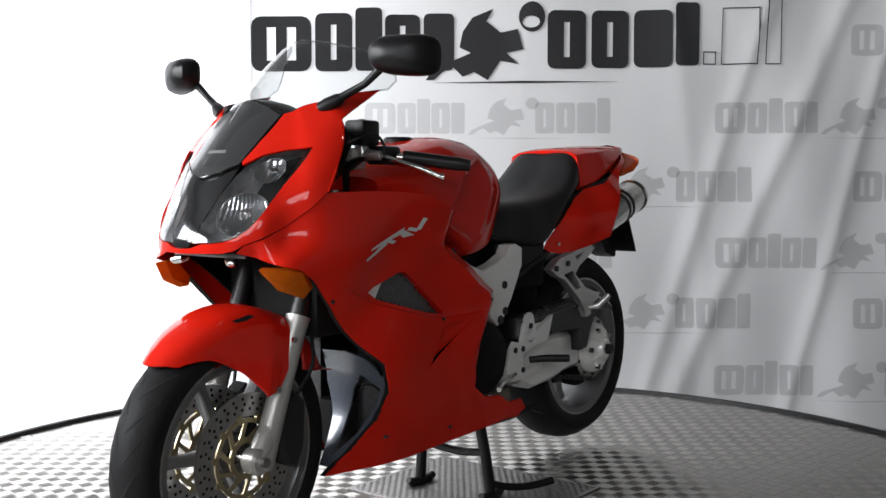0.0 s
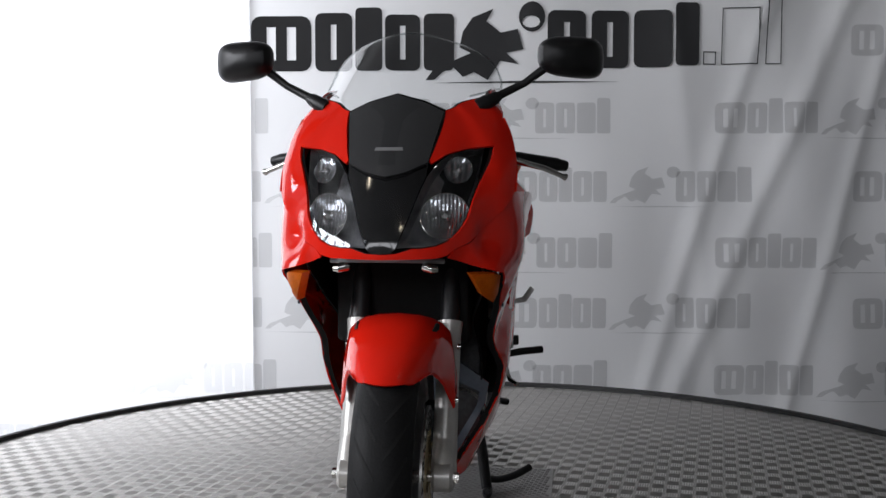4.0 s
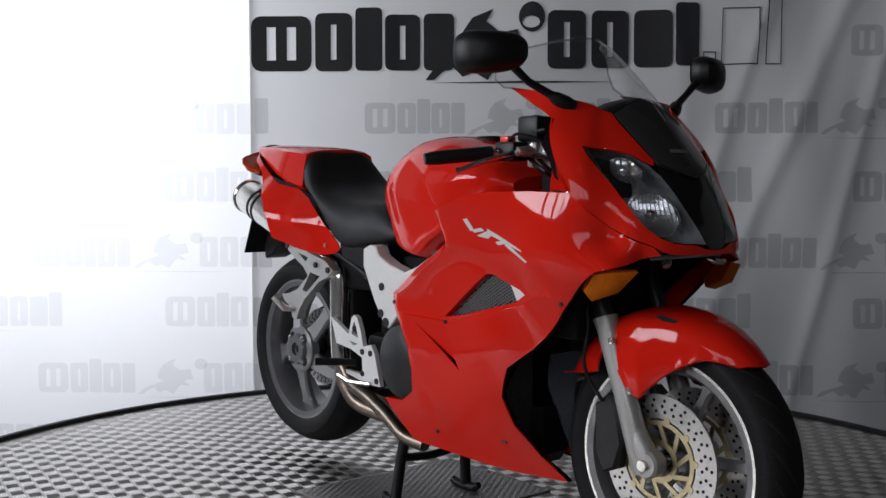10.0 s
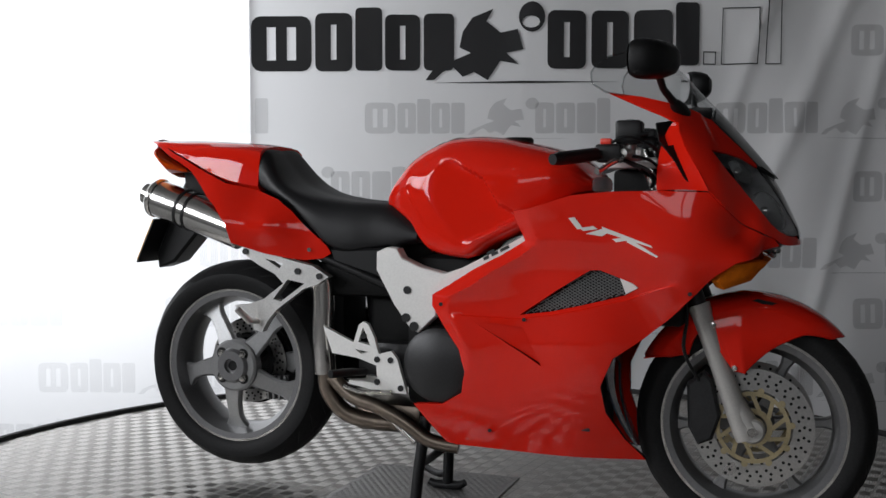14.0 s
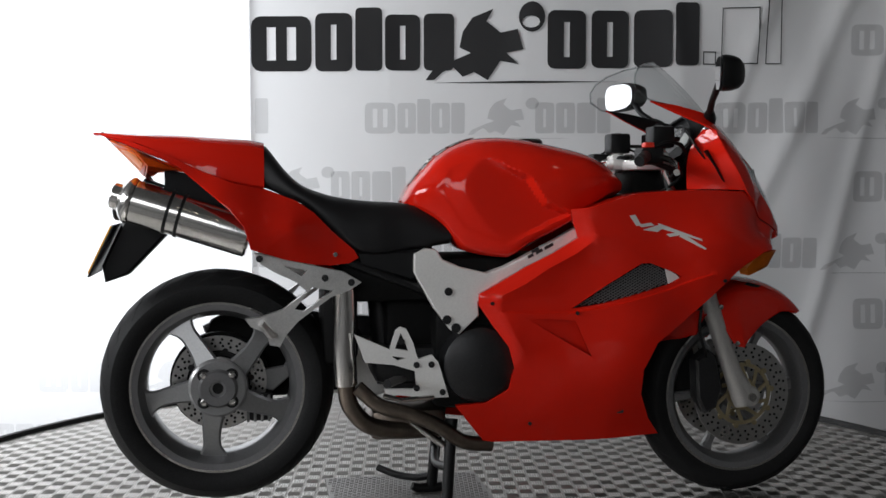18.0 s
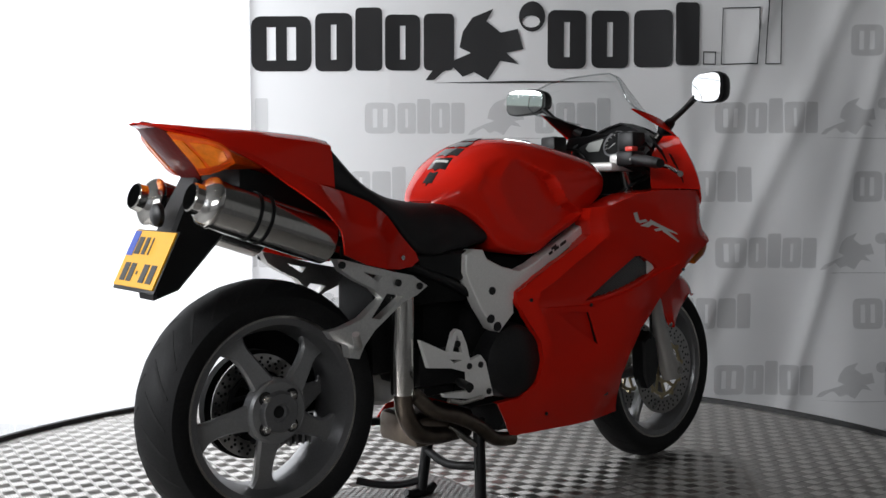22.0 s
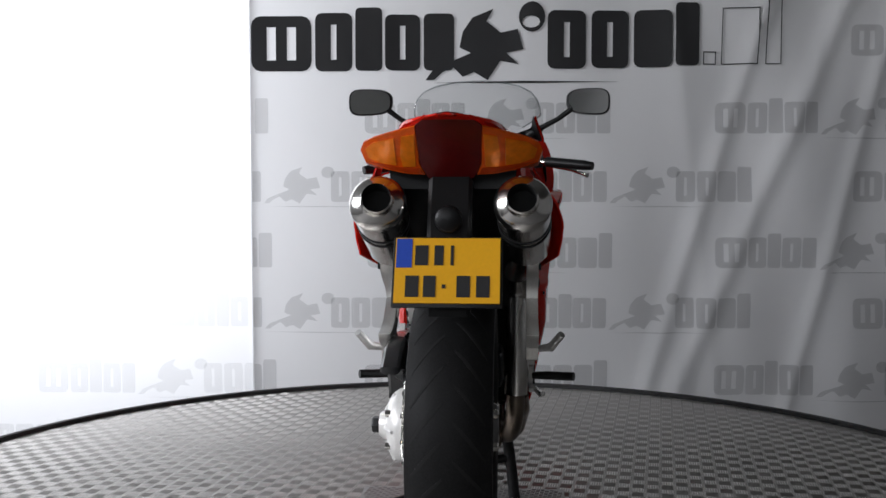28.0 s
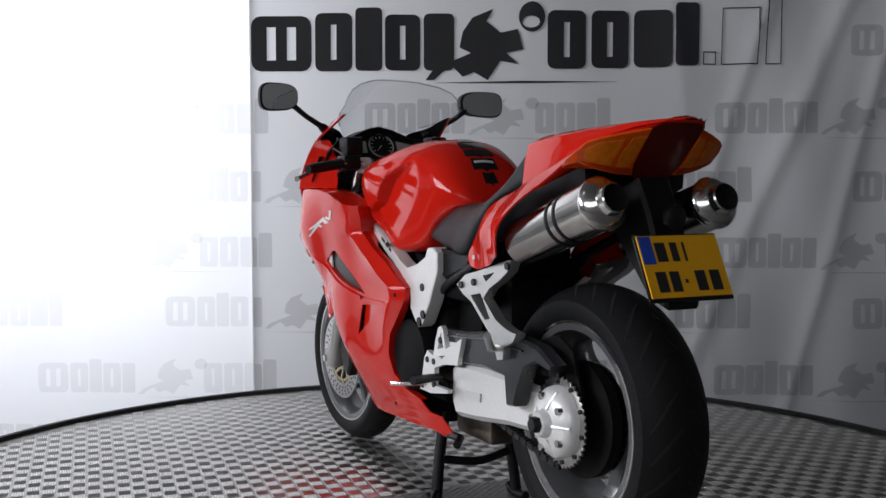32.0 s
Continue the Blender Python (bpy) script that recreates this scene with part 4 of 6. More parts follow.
BADGE = material("faint_grey_print", (0.16, 0.16, 0.16), 0.4)
DISPLAY = material("grey_display", (0.34, 0.35, 0.33), 0.18, 0, 0.4, 0.05, 200, 0, 0.05)
RED_SWITCH = material("red_switch_plastic", (0.70, 0.03, 0.012), 0.35, 0, 0.2, 0.05, 200, 0, 0.05)
MID_GREY = material("mid_grey_plastic", (0.22, 0.22, 0.225), 0.4, 0.0, 0.2, 0.1, 150, 0.1, 0.1)


def front_face():
    m = [(0.105, 1.073), (0.063, 1.093), (0.0, 1.112), (-0.063, 1.093), (-0.105, 1.073), (-0.091, 1.0), (-0.083, 0.960), (-0.081, 0.932), (-0.070, 0.902), (-0.060, 0.872), (-0.050, 0.842), (-0.040, 0.814), (-0.029, 0.785), (-0.020, 0.777),
         (0.0, 0.776), (0.020, 0.777), (0.029, 0.785), (0.040, 0.814), (0.050, 0.842), (0.060, 0.872), (0.070, 0.902), (0.081, 0.932), (0.083, 0.960), (0.091, 1.0)]
    sheet("nose_panel", m, lambda uv: [(nose_x(y, z) - 0.002, y, z) for y, z in uv], GLOSS_BLACK, bike, "gloss black panel between the headlights", 0.016, 0.004)
    for side in (1, -1):
        o = [(y * side, z) for y, z in HEAD]
        lens = sheet("headlight", o, lambda uv: [(nose_x(y, z), y, z) for y, z in uv], LENS, bike, "clear headlight lens over a round reflector", 0.016, 0.003)
        lens.visible_shadow = False
        # bowl behind the lens
        rings = []
        for k, (sc, dx) in enumerate(((1.0, -0.004), (0.96, -0.03), (0.8, -0.05))):
            cy, cz = 0.115 * side, 0.885
            rings.append([(nose_x(y, z) + dx, cy + (y - cy) * sc, cz + (z - cz) * sc) for y, z in o])
        bm = bmesh.new()
        vr = add_loft(bm, rings, cap=False)
        bm.faces.new(vr[-1])
        part("headlight_bowl", bm, BOWL, lens, "grey headlight housing")
        # ribbed reflectors: upright flutes pressed into a shallow bowl
        for cy, cz, r, flutes, lab in ((0.122, 0.850, 0.046, 12, "round ribbed chrome main reflector"), (0.142, 0.944, 0.028, 5, "chrome upper reflector")):
            bm = bmesh.new()
            cols = []
            for k in range(flutes * 2 + 1):
                v = k / flutes - 1
                h = math.sqrt(max(0.02, 1 - v * v))
                cols.append([(nose_x(cy + v * r, cz + w * h * r) - 0.010 - 0.016 * (1 - v * v) * (1 - w * w * h * h) + (0.0028 if k % 2 else 0.0),
                              side * (cy + v * r), cz + w * h * r) for w in [j / 4 - 1 for j in range(9)]])
            add_loft(bm, cols, closed=False)
            part("reflector", bm, REFLECTOR, lens, lab, False)
            c = Vector((nose_x(cy, cz) - 0.026, cy * side, cz))
            bm = bmesh.new()
            add_tube(bm, [c, c + Vector((0.012, 0, 0)), c + Vector((0.016, 0, 0))], [r * 0.24, r * 0.22, r * 0.12], 16)
            part("bulb_cap", bm, BRUSHED, lens, "steel bulb cap")
            if r < 0.03:
                continue
            bm = bmesh.new()
            add_tube(bm, [(nose_x(cy + r * math.cos(q), cz + r * math.sin(q)) - 0.005, side * (cy + r * math.cos(q)), cz + r * math.sin(q)) for q in [2 * math.pi * i / 30 for i in range(31)]], 0.0012, 6)
            part("reflector_rim", bm, CHROME, lens, "bright reflector rim")
    base = [(0.103, 1.070), (0.062, 1.090), (0.0, 1.108), (-0.062, 1.090), (-0.103, 1.070), (-0.090, 1.0), (-0.082, 0.958), (-0.045, 0.940), (0.0, 0.929), (0.045, 0.940), (0.082, 0.958), (0.090, 1.0)]
    sheet("screen_base", base, lambda uv: [(nose_x(y, z) + 0.003, y, z) for y, z in uv], SCREEN_BASE, bike, "dark grey panel under the foot of the screen", 0.016, 0.004)
    for side in (1, -1):
        tube_part("screen_foot", [(nose_x(y, z) + 0.006, y * side, z) for y, z in ((0.0, 0.9285), (0.022, 0.933), (0.045, 0.9395), (0.082, 0.9575))], 0.0016, GLOSS_BLACK, bike, "polished lower edge of the screen", 6)
    back = [(0.228, 1.005), (0.235, 0.93), (0.20, 0.84), (0.13, 0.79), (0.0, 0.785), (-0.13, 0.79), (-0.20, 0.84), (-0.235, 0.93), (-0.228, 1.005), (-0.10, 1.03), (0.10, 1.03)]
    sheet("headlight_backing", back, lambda uv: [(nose_x(y, z) - 0.058, y, z) for y, z in uv], DEEP, bike, "black shell behind the headlights", 0.03, 0.003)
    # the screen
    rows = [((0.852, 0.954), (0.838, 0.070, 0.942)), ((0.795, 1.022), (0.757, 0.088, 1.0)), ((0.740, 1.085), (0.718, 0.104, 1.070)), ((0.692, 1.135), (0.632, 0.150, 1.110)), ((0.655, 1.177), (0.555, 0.184, 1.126)),
            ((0.620, 1.212), (0.475, 0.208, 1.140)), ((0.600, 1.230), (0.440, 0.205, 1.163)), ((0.585, 1.242), (0.435, 0.195, 1.190)), ((0.573, 1.251), (0.445, 0.175, 1.215)), ((0.564, 1.257), (0.470, 0.138, 1.236)), ((0.558, 1.261), (0.505, 0.085, 1.251))]
    bm = bmesh.new()
    n = 24
    grid = []
    for (cx, cz), (ex, ey, ez) in rows:
        grid.append([(cx + (ex - cx) * abs(u) ** 2.0, ey * u, cz + (ez - cz) * abs(u) ** 2.0) for u in [2 * k / n - 1 for k in range(n + 1)]])
    add_loft(bm, grid, closed=False)
    ob = part("windscreen", bm, SCREEN, bike, "clear curved plastic windscreen")
    ob.visible_shadow = False
    edge = [r[0] for r in grid[3:]] + grid[-1][1:-1] + [r[-1] for r in reversed(grid[3:])]
    tube_part("screen_edge", edge, 0.0026, SCREEN_EDGE, ob, "polished screen edge", 6)
    sheet("badge_bar", [(-0.030, 0.984), (0.030, 0.984), (0.028, 0.991), (-0.028, 0.991)], lambda uv: [(nose_x(y, z) + 0.0042, y, z) for y, z in uv], BADGE, bike, "faint grey printed bar", 0.012, 0.0006)
    # pale cross bar and its brackets under the lip of the nose
    tube_part("nose_bar", [(0.845, -0.118, 0.757), (0.872, -0.06, 0.760), (0.880, 0, 0.761), (0.872, 0.06, 0.760), (0.845, 0.118, 0.757)], 0.0055, MID_GREY, bike, "grey bar under the lip of the nose", 8, 16)
    # dark inside of the nose and radiators
    bm = bmesh.new()
    add_box(bm, 0.50, -0.15, 0.56, 0.66, 0.15, 0.80, 0.01)
    part("nose_inner", bm, DEEP, bike, "black inner nose panel under the headlights")
    for side in (1, -1):
        # inner flank panel behind the opening of the side fairing
        sheet("inner_panel", flat_out([(0.70, 0.2, 0.70), (0.655, 0.2, 0.654), (0.525, 0.2, 0.536), (0.42, 0.2, 0.409), (0.40, 0.2, 0.30), (0.36, 0.2, 0.30), (0.36, 0.2, 0.60), (0.56, 0.2, 0.76), (0.80, 0.2, 0.765)]),
              fair_at(side, -0.055), DEEP, bike, "black inner fairing panel", 0.03, 0.004, flip=side < 0)
        if side > 0:
            shroud = [(-0.03, 0.492), (0.05, 0.495), (0.11, 0.482), (0.178, 0.432), (0.168, 0.38), (0.115, 0.285), (0.062, 0.213), (0.02, 0.213), (0.012, 0.25), (0.005, 0.33), (-0.025, 0.41)]
            gap = [(0.088, 0.437), (0.100, 0.434), (0.155, 0.410), (0.148, 0.375), (0.100, 0.295), (0.046, 0.238), (0.055, 0.33), (0.066, 0.40)]
            sheet("radiator_shroud", shroud, lambda uv: [(0.447 + 2.2 * max(0.0, 0.40 - z) ** 2 + 0.25 * max(0.0, z - 0.44), y, z) for y, z in uv], SHROUD, bike, "glossy blue-grey radiator shroud", 0.014, 0.006, [gap])
            bm = bmesh.new()
            add_spin(bm, [(0.058, -0.006), (0.066, -0.006), (0.066, 0.006), (0.058, 0.006)], (0.425, 0.105, 0.350), 36, "x")
            part("fan_ring", bm, BRUSHED, bike, "steel ring of the cooling fan")
        rad = box_part("radiator", (0.36, 0.065, 0.28), (0.43, 0.155, 0.56), FINS, bike, "finned radiator behind the fairing")
        if side < 0:
            rad.scale.y = -1
        bm = bmesh.new()
        add_tube(bm, [(0.845, side * 0.082, 0.750), (0.862, side * 0.084, 0.746), (0.868, side * 0.098, 0.742), (0.866, side * 0.108, 0.742)], [0.009, 0.011, 0.009, 0.006], 10)
        part("nose_clip", bm, BRUSHED, bike, "bright bracket end under the nose")


front_face()


def tank_and_seat():
    top = [(-0.175, 0.868), (-0.162, 0.897), (-0.13, 0.941), (-0.082, 0.992), (-0.019, 1.028), (0.029, 1.042), (0.093, 1.046), (0.156, 1.041), (0.235, 1.026), (0.314, 1.007), (0.378, 0.979), (0.425, 0.935)]
    low = [(-0.175, 0.855), (-0.13, 0.835), (-0.075, 0.80), (-0.05, 0.765), (-0.016, 0.735), (0.06, 0.720), (0.093, 0.718), (0.164, 0.757), (0.224, 0.785), (0.27, 0.81), (0.32, 0.845), (0.425, 0.89)]
    wid = [(-0.175, 0.05), (-0.162, 0.085), (-0.13, 0.118), (-0.08, 0.145), (0.0, 0.172), (0.08, 0.190), (0.16, 0.200), (0.24, 0.203), (0.32, 0.195), (0.378, 0.17), (0.425, 0.13)]
    def f(tab, x):
        """A smooth value between the entries of a table."""
        xs, ys = np.array([p[0] for p in tab]), np.array([p[1] for p in tab])
        d = np.diff(ys) / np.diff(xs)
        m = np.concatenate([[d[0]], np.where(d[1:] * d[:-1] > 0, 2 * d[1:] * d[:-1] / (d[1:] + d[:-1] + 1e-12), 0), [d[-1]]])
        x = min(max(x, xs[0]), xs[-1])
        i = min(int(np.searchsorted(xs, x, side="right")) - 1, len(xs) - 2)
        h = xs[i + 1] - xs[i]
        t = (x - xs[i]) / h
        return float(ys[i] * (1 + 2 * t) * (1 - t) ** 2 + m[i] * h * t * (1 - t) ** 2 + ys[i + 1] * t * t * (3 - 2 * t) + m[i + 1] * h * t * t * (t - 1))

    def ring(x, half, n):
        pts = [(p.x, p.y) for p in spline([(y, z, 0) for y, z in half], n)]
        return [(x, y, z) for y, z in pts] + [(x, -y, z) for y, z in reversed(pts[1:])]

    panel = [(-0.088, 0.900), (-0.055, 0.958), (-0.005, 0.986), (0.05, 0.982), (0.15, 0.934), (0.195, 0.866), (0.262, 0.834), (0.09, 0.752), (-0.022, 0.797)]

    def knee_depth(x, z):
        """How deep a point lies inside the outline of the sunk knee panel."""
        if not inside((x, z), panel):
            return 0.0
        q = Vector((x, z))
        best = 1.0
        for a, b in zip(panel, panel[1:] + panel[:1]):
            a, b = Vector(a), Vector(b)
            u = min(1, max(0, (q - a).dot(b - a) / (b - a).length_squared))
            best = min(best, (q - a - (b - a) * u).length)
        return best

    bm = bmesh.new()
    rings = []
    for x in [-0.175, -0.172, -0.166] + [-0.16 + 0.57 * k / 84 for k in range(85)] + [0.418, 0.425]:
        zt, zb, w = f(top, x), f(low, x), f(wid, x)
        h = zt - zb
        half = [(0.0, zt), (0.30 * w, zt - 0.010 * h), (0.58 * w, zt - 0.05 * h), (0.80 * w, zt - 0.14 * h), (0.93 * w, zt - 0.27 * h), (0.985 * w, zt - 0.40 * h), (1.0 * w, zt - 0.52 * h),
                (0.99 * w, zt - 0.66 * h), (0.965 * w, zt - 0.82 * h), (0.92 * w, zb + 0.014), (0.76 * w, zb)]
        pts = ring(x, half, 64)
        if -0.11 < x < 0.28:
            pts = [(px, math.copysign(abs(py) + (min(abs(py) - 0.003, 0.176 - 0.13 * (pz - 0.80) + 0.06 * min(px, 0.0)) - abs(py)) * min(1.0, knee_depth(px, pz) / 0.008), py) if abs(py) > 0.03 else py, pz) for px, py, pz in pts]
        rings.append(pts)
    add_loft(bm, rings)
    tank = part("fuel_tank", bm, RED, bike, "glossy red fuel tank")
    # filler cap and pad
    bm = bmesh.new()
    add_spin(bm, [(0.0005, 0.006), (0.036, 0.006), (0.042, 0.0), (0.042, -0.01), (0.0005, -0.01)], (0.19, 0, 1.036), 32, "z")
    part("filler_cap", bm, BLACK_PLASTIC, tank, "black fuel filler cap")
    on_top = lambda uv: [(x, y, f(top, x) - 0.30 * 0.16 * (abs(y) / max(f(wid, x), 0.01)) ** 2 + 0.0035) for x, y in uv]
    for x0, x1, hw in ((-0.150, -0.125, 0.020), (-0.118, -0.088, 0.040), (-0.080, -0.050, 0.046), (-0.042, -0.012, 0.042), (-0.004, 0.03, 0.028)):
        sheet("tank_pad_rib", [(x0, -hw), (x0, -hw * 0.3), (x0 - 0.006, 0), (x0, hw * 0.3), (x0, hw), (x1, hw * 0.9), (x1 - 0.004, 0), (x1, -hw * 0.9)], on_top, GLOSS_BLACK, tank, "black rib of the tank pad", 0.012, 0.002)
    sheet("pad_strip", [(-0.104, -0.03), (-0.104, 0.03), (-0.098, 0.03), (-0.098, -0.03)], lambda uv: [(x, y, z + 0.0012) for x, y, z in on_top(uv)], WHITE_PAINT, tank, "pale strip on the tank pad", 0.012, 0.001)
    # seat
    st = [(-0.545, 1.020), (-0.525, 0.996), (-0.50, 0.962), (-0.45, 0.916), (-0.40, 0.895), (-0.338, 0.880), (-0.258, 0.870), (-0.175, 0.866), (-0.11, 0.845), (-0.06, 0.81)]
    sb = [(-0.545, 0.905), (-0.50, 0.885), (-0.443, 0.859), (-0.367, 0.79), (-0.306, 0.738), (-0.26, 0.728), (-0.138, 0.742), (-0.06, 0.755)]
    sw = [(-0.545, 0.135), (-0.50, 0.15), (-0.42, 0.165), (-0.35, 0.17), (-0.26, 0.165), (-0.18, 0.15), (-0.11, 0.145), (-0.06, 0.14)]
    bm = bmesh.new()
    rings = []
    for x in [-0.548, -0.542] + [-0.53 + 0.475 * k / 30 for k in range(31)]:
        zt, zb, w = f(st, x), f(sb, x), f(sw, x)
        if x > -0.18:
            zt -= 0.0
        h = zt - zb
        half = [(0.0, zt - 0.006), (0.35 * w, zt - 0.003), (0.66 * w, zt - 0.006), (0.86 * w, zt - 0.2 * h), (0.97 * w, zt - 0.45 * h), (1.0 * w, zt - 0.7 * h), (0.98 * w, zb + 0.01), (0.86 * w, zb)]
        rings.append(ring(x, half, 20))
    add_loft(bm, rings)
    seat = part("seat", bm, SEAT_MAT, bike, "black vinyl rider's seat")
    # red cover over the pillion seat
    ct = [(-0.99, 1.052), (-0.915, 1.050), (-0.818, 1.048), (-0.658, 1.039), (-0.575, 1.033), (-0.548, 1.026)]
    cb = [(-0.99, 1.046), (-0.876, 1.020), (-0.79, 0.98), (-0.72, 0.945), (-0.63, 0.91), (-0.548, 0.895)]
    cw = [(-0.99, 0.022), (-0.93, 0.085), (-0.85, 0.115), (-0.75, 0.135), (-0.65, 0.145), (-0.548, 0.140)]
    bm = bmesh.new()
    rings = []
    for x in (-0.99, -0.96, -0.92, -0.87, -0.82, -0.77, -0.71, -0.65, -0.59, -0.555, -0.548):
        zt, zb, w = f(ct, x), f(cb, x), f(cw, x)
        h = zt - zb
        half = [(0, zt), (0.4 * w, zt - 0.002), (0.72 * w, zt - 0.008), (0.88 * w, zt - 0.06 * h - 0.012 * min(1, h / 0.05)), (0.95 * w, zt - 0.45 * h), (1.0 * w, zb + 0.1 * h), (0.9 * w, zb)]
        rings.append([(x, y, z) for y, z in half] + [(x, -y, z) for y, z in reversed(half[1:])])
    add_loft(bm, rings)
    part("seat_cover", bm, RED, bike, "red hard cover over the pillion seat")
    # side panels of the tail
    ty = Surface([(-0.754, 0.957), (-0.70, 0.957), (-0.543, 0.904), (-0.467, 0.879), (-0.377, 0.807), (-0.317, 0.746), (-0.308, 0.724), (-0.367, 0.732), (-0.48, 0.80), (-0.58, 0.76), (-0.60, 0.83), (-0.66, 0.89), (-0.71, 0.92), (-0.5, 0.74), (-0.85, 0.99), (-0.95, 1.04)],
                 [0.166, 0.158, 0.152, 0.160, 0.166, 0.160, 0.158, 0.168, 0.218, 0.232, 0.236, 0.212, 0.188, 0.205, 0.142, 0.06], 1e-5)
    tail = [(-0.98, 1.049), (-0.90, 1.030), (-0.80, 0.992), (-0.72, 0.955), (-0.63, 0.918), (-0.543, 0.900), (-0.467, 0.872), (-0.42, 0.84), (-0.377, 0.795), (-0.317, 0.742), (-0.305, 0.722), (-0.33, 0.708), (-0.378, 0.703), (-0.423, 0.707), (-0.499, 0.722), (-0.582, 0.750), (-0.597, 0.806), (-0.634, 0.852), (-0.709, 0.915), (-0.757, 0.955), (-0.80, 0.978), (-0.90, 1.018)]
    for side in (1, -1):
        tc = sheet("tail_panel", tail, lambda uv: np.stack([uv[:, 0], side * ty.at(uv), uv[:, 1]], 1), RED, bike, "glossy red tail side panel", 0.013, 0.004, flip=side > 0)
        p = Vector((-0.367, side * 0.170, 0.732))
        bm = bmesh.new()
        add_spin(bm, [(0.0005, -0.003), (0.006, -0.003), (0.006, 0.003), (0.0005, 0.003)], p, 12)
        part("tail_bolt", bm, BRUSHED, tc, "small tail panel bolt")


tank_and_seat()


def exhaust():
    for side in (1, -1):
        a, b2 = Vector((-0.878, side * 0.147, 0.872)), Vector((-0.585, side * 0.158, 0.779))
        d = (b2 - a).normalized()
        bm = bmesh.new()
        add_tube(bm, [a - d * 0.004, a, a + d * 0.006, b2 - d * 0.006, b2], [0.051, 0.0545, 0.0555, 0.0555, 0.050], 36)
        m = part("muffler", bm, BRUSHED, bike, "brushed steel silencer raised under the tail")
        bm = bmesh.new()
        add_tube(bm, [a + d * 0.002, a - d * 0.006, a - d * 0.012, a - d * 0.022, a - d * 0.028, a - d * 0.032, a - d * 0.050, a - d * 0.053], [0.0570, 0.0600, 0.0585, 0.049, 0.040, 0.0345, 0.033, 0.030], 40, cap=False)
        part("muffler_end", bm, CHROME, m, "polished tapered end cap")
        bm = bmesh.new()
        add_tube(bm, [a - d * 0.0528, a - d * 0.010, a - d * 0.0095], [0.0297, 0.028, 0.001], 28, cap=False)
        part("muffler_bore", bm, GROOVE, m, "black exhaust bore")
        for o in (0.095, 0.125):
            bm = bmesh.new()
            add_tube(bm, [a + d * (o - 0.004), a + d * (o + 0.004)], 0.0578, 36)
            part("muffler_band", bm, BLACK_PLASTIC, m, "black clamp band")
    tube_part("exhaust_riser", [(-0.42, -0.135, 0.70), (-0.352, -0.135, 0.655), (-0.341, -0.135, 0.60), (-0.342, -0.135, 0.48), (-0.338, -0.132, 0.38)], 0.031, CHROME, bike, "polished exhaust riser pipe", 20, 24)
    tube_part("exhaust_elbow", [(-0.338, -0.132, 0.385), (-0.328, -0.13, 0.325), (-0.28, -0.12, 0.268), (-0.20, -0.10, 0.245), (-0.11, -0.08, 0.24)], 0.024, BURNT, bike, "heat-stained exhaust elbow", 18, 24)
    tube_part("exhaust_header", [(-0.31, -0.145, 0.375), (-0.25, -0.15, 0.325), (-0.17, -0.15, 0.30), (-0.09, -0.145, 0.262), (-0.02, -0.135, 0.215), (0.06, -0.12, 0.20)], 0.020, BURNT, bike, "heat-stained exhaust header", 16, 28)
    box_part("collector", (-0.27, -0.10, 0.215), (-0.06, 0.07, 0.30), BURNT, bike, "stained exhaust collector box", 0.02)


exhaust()


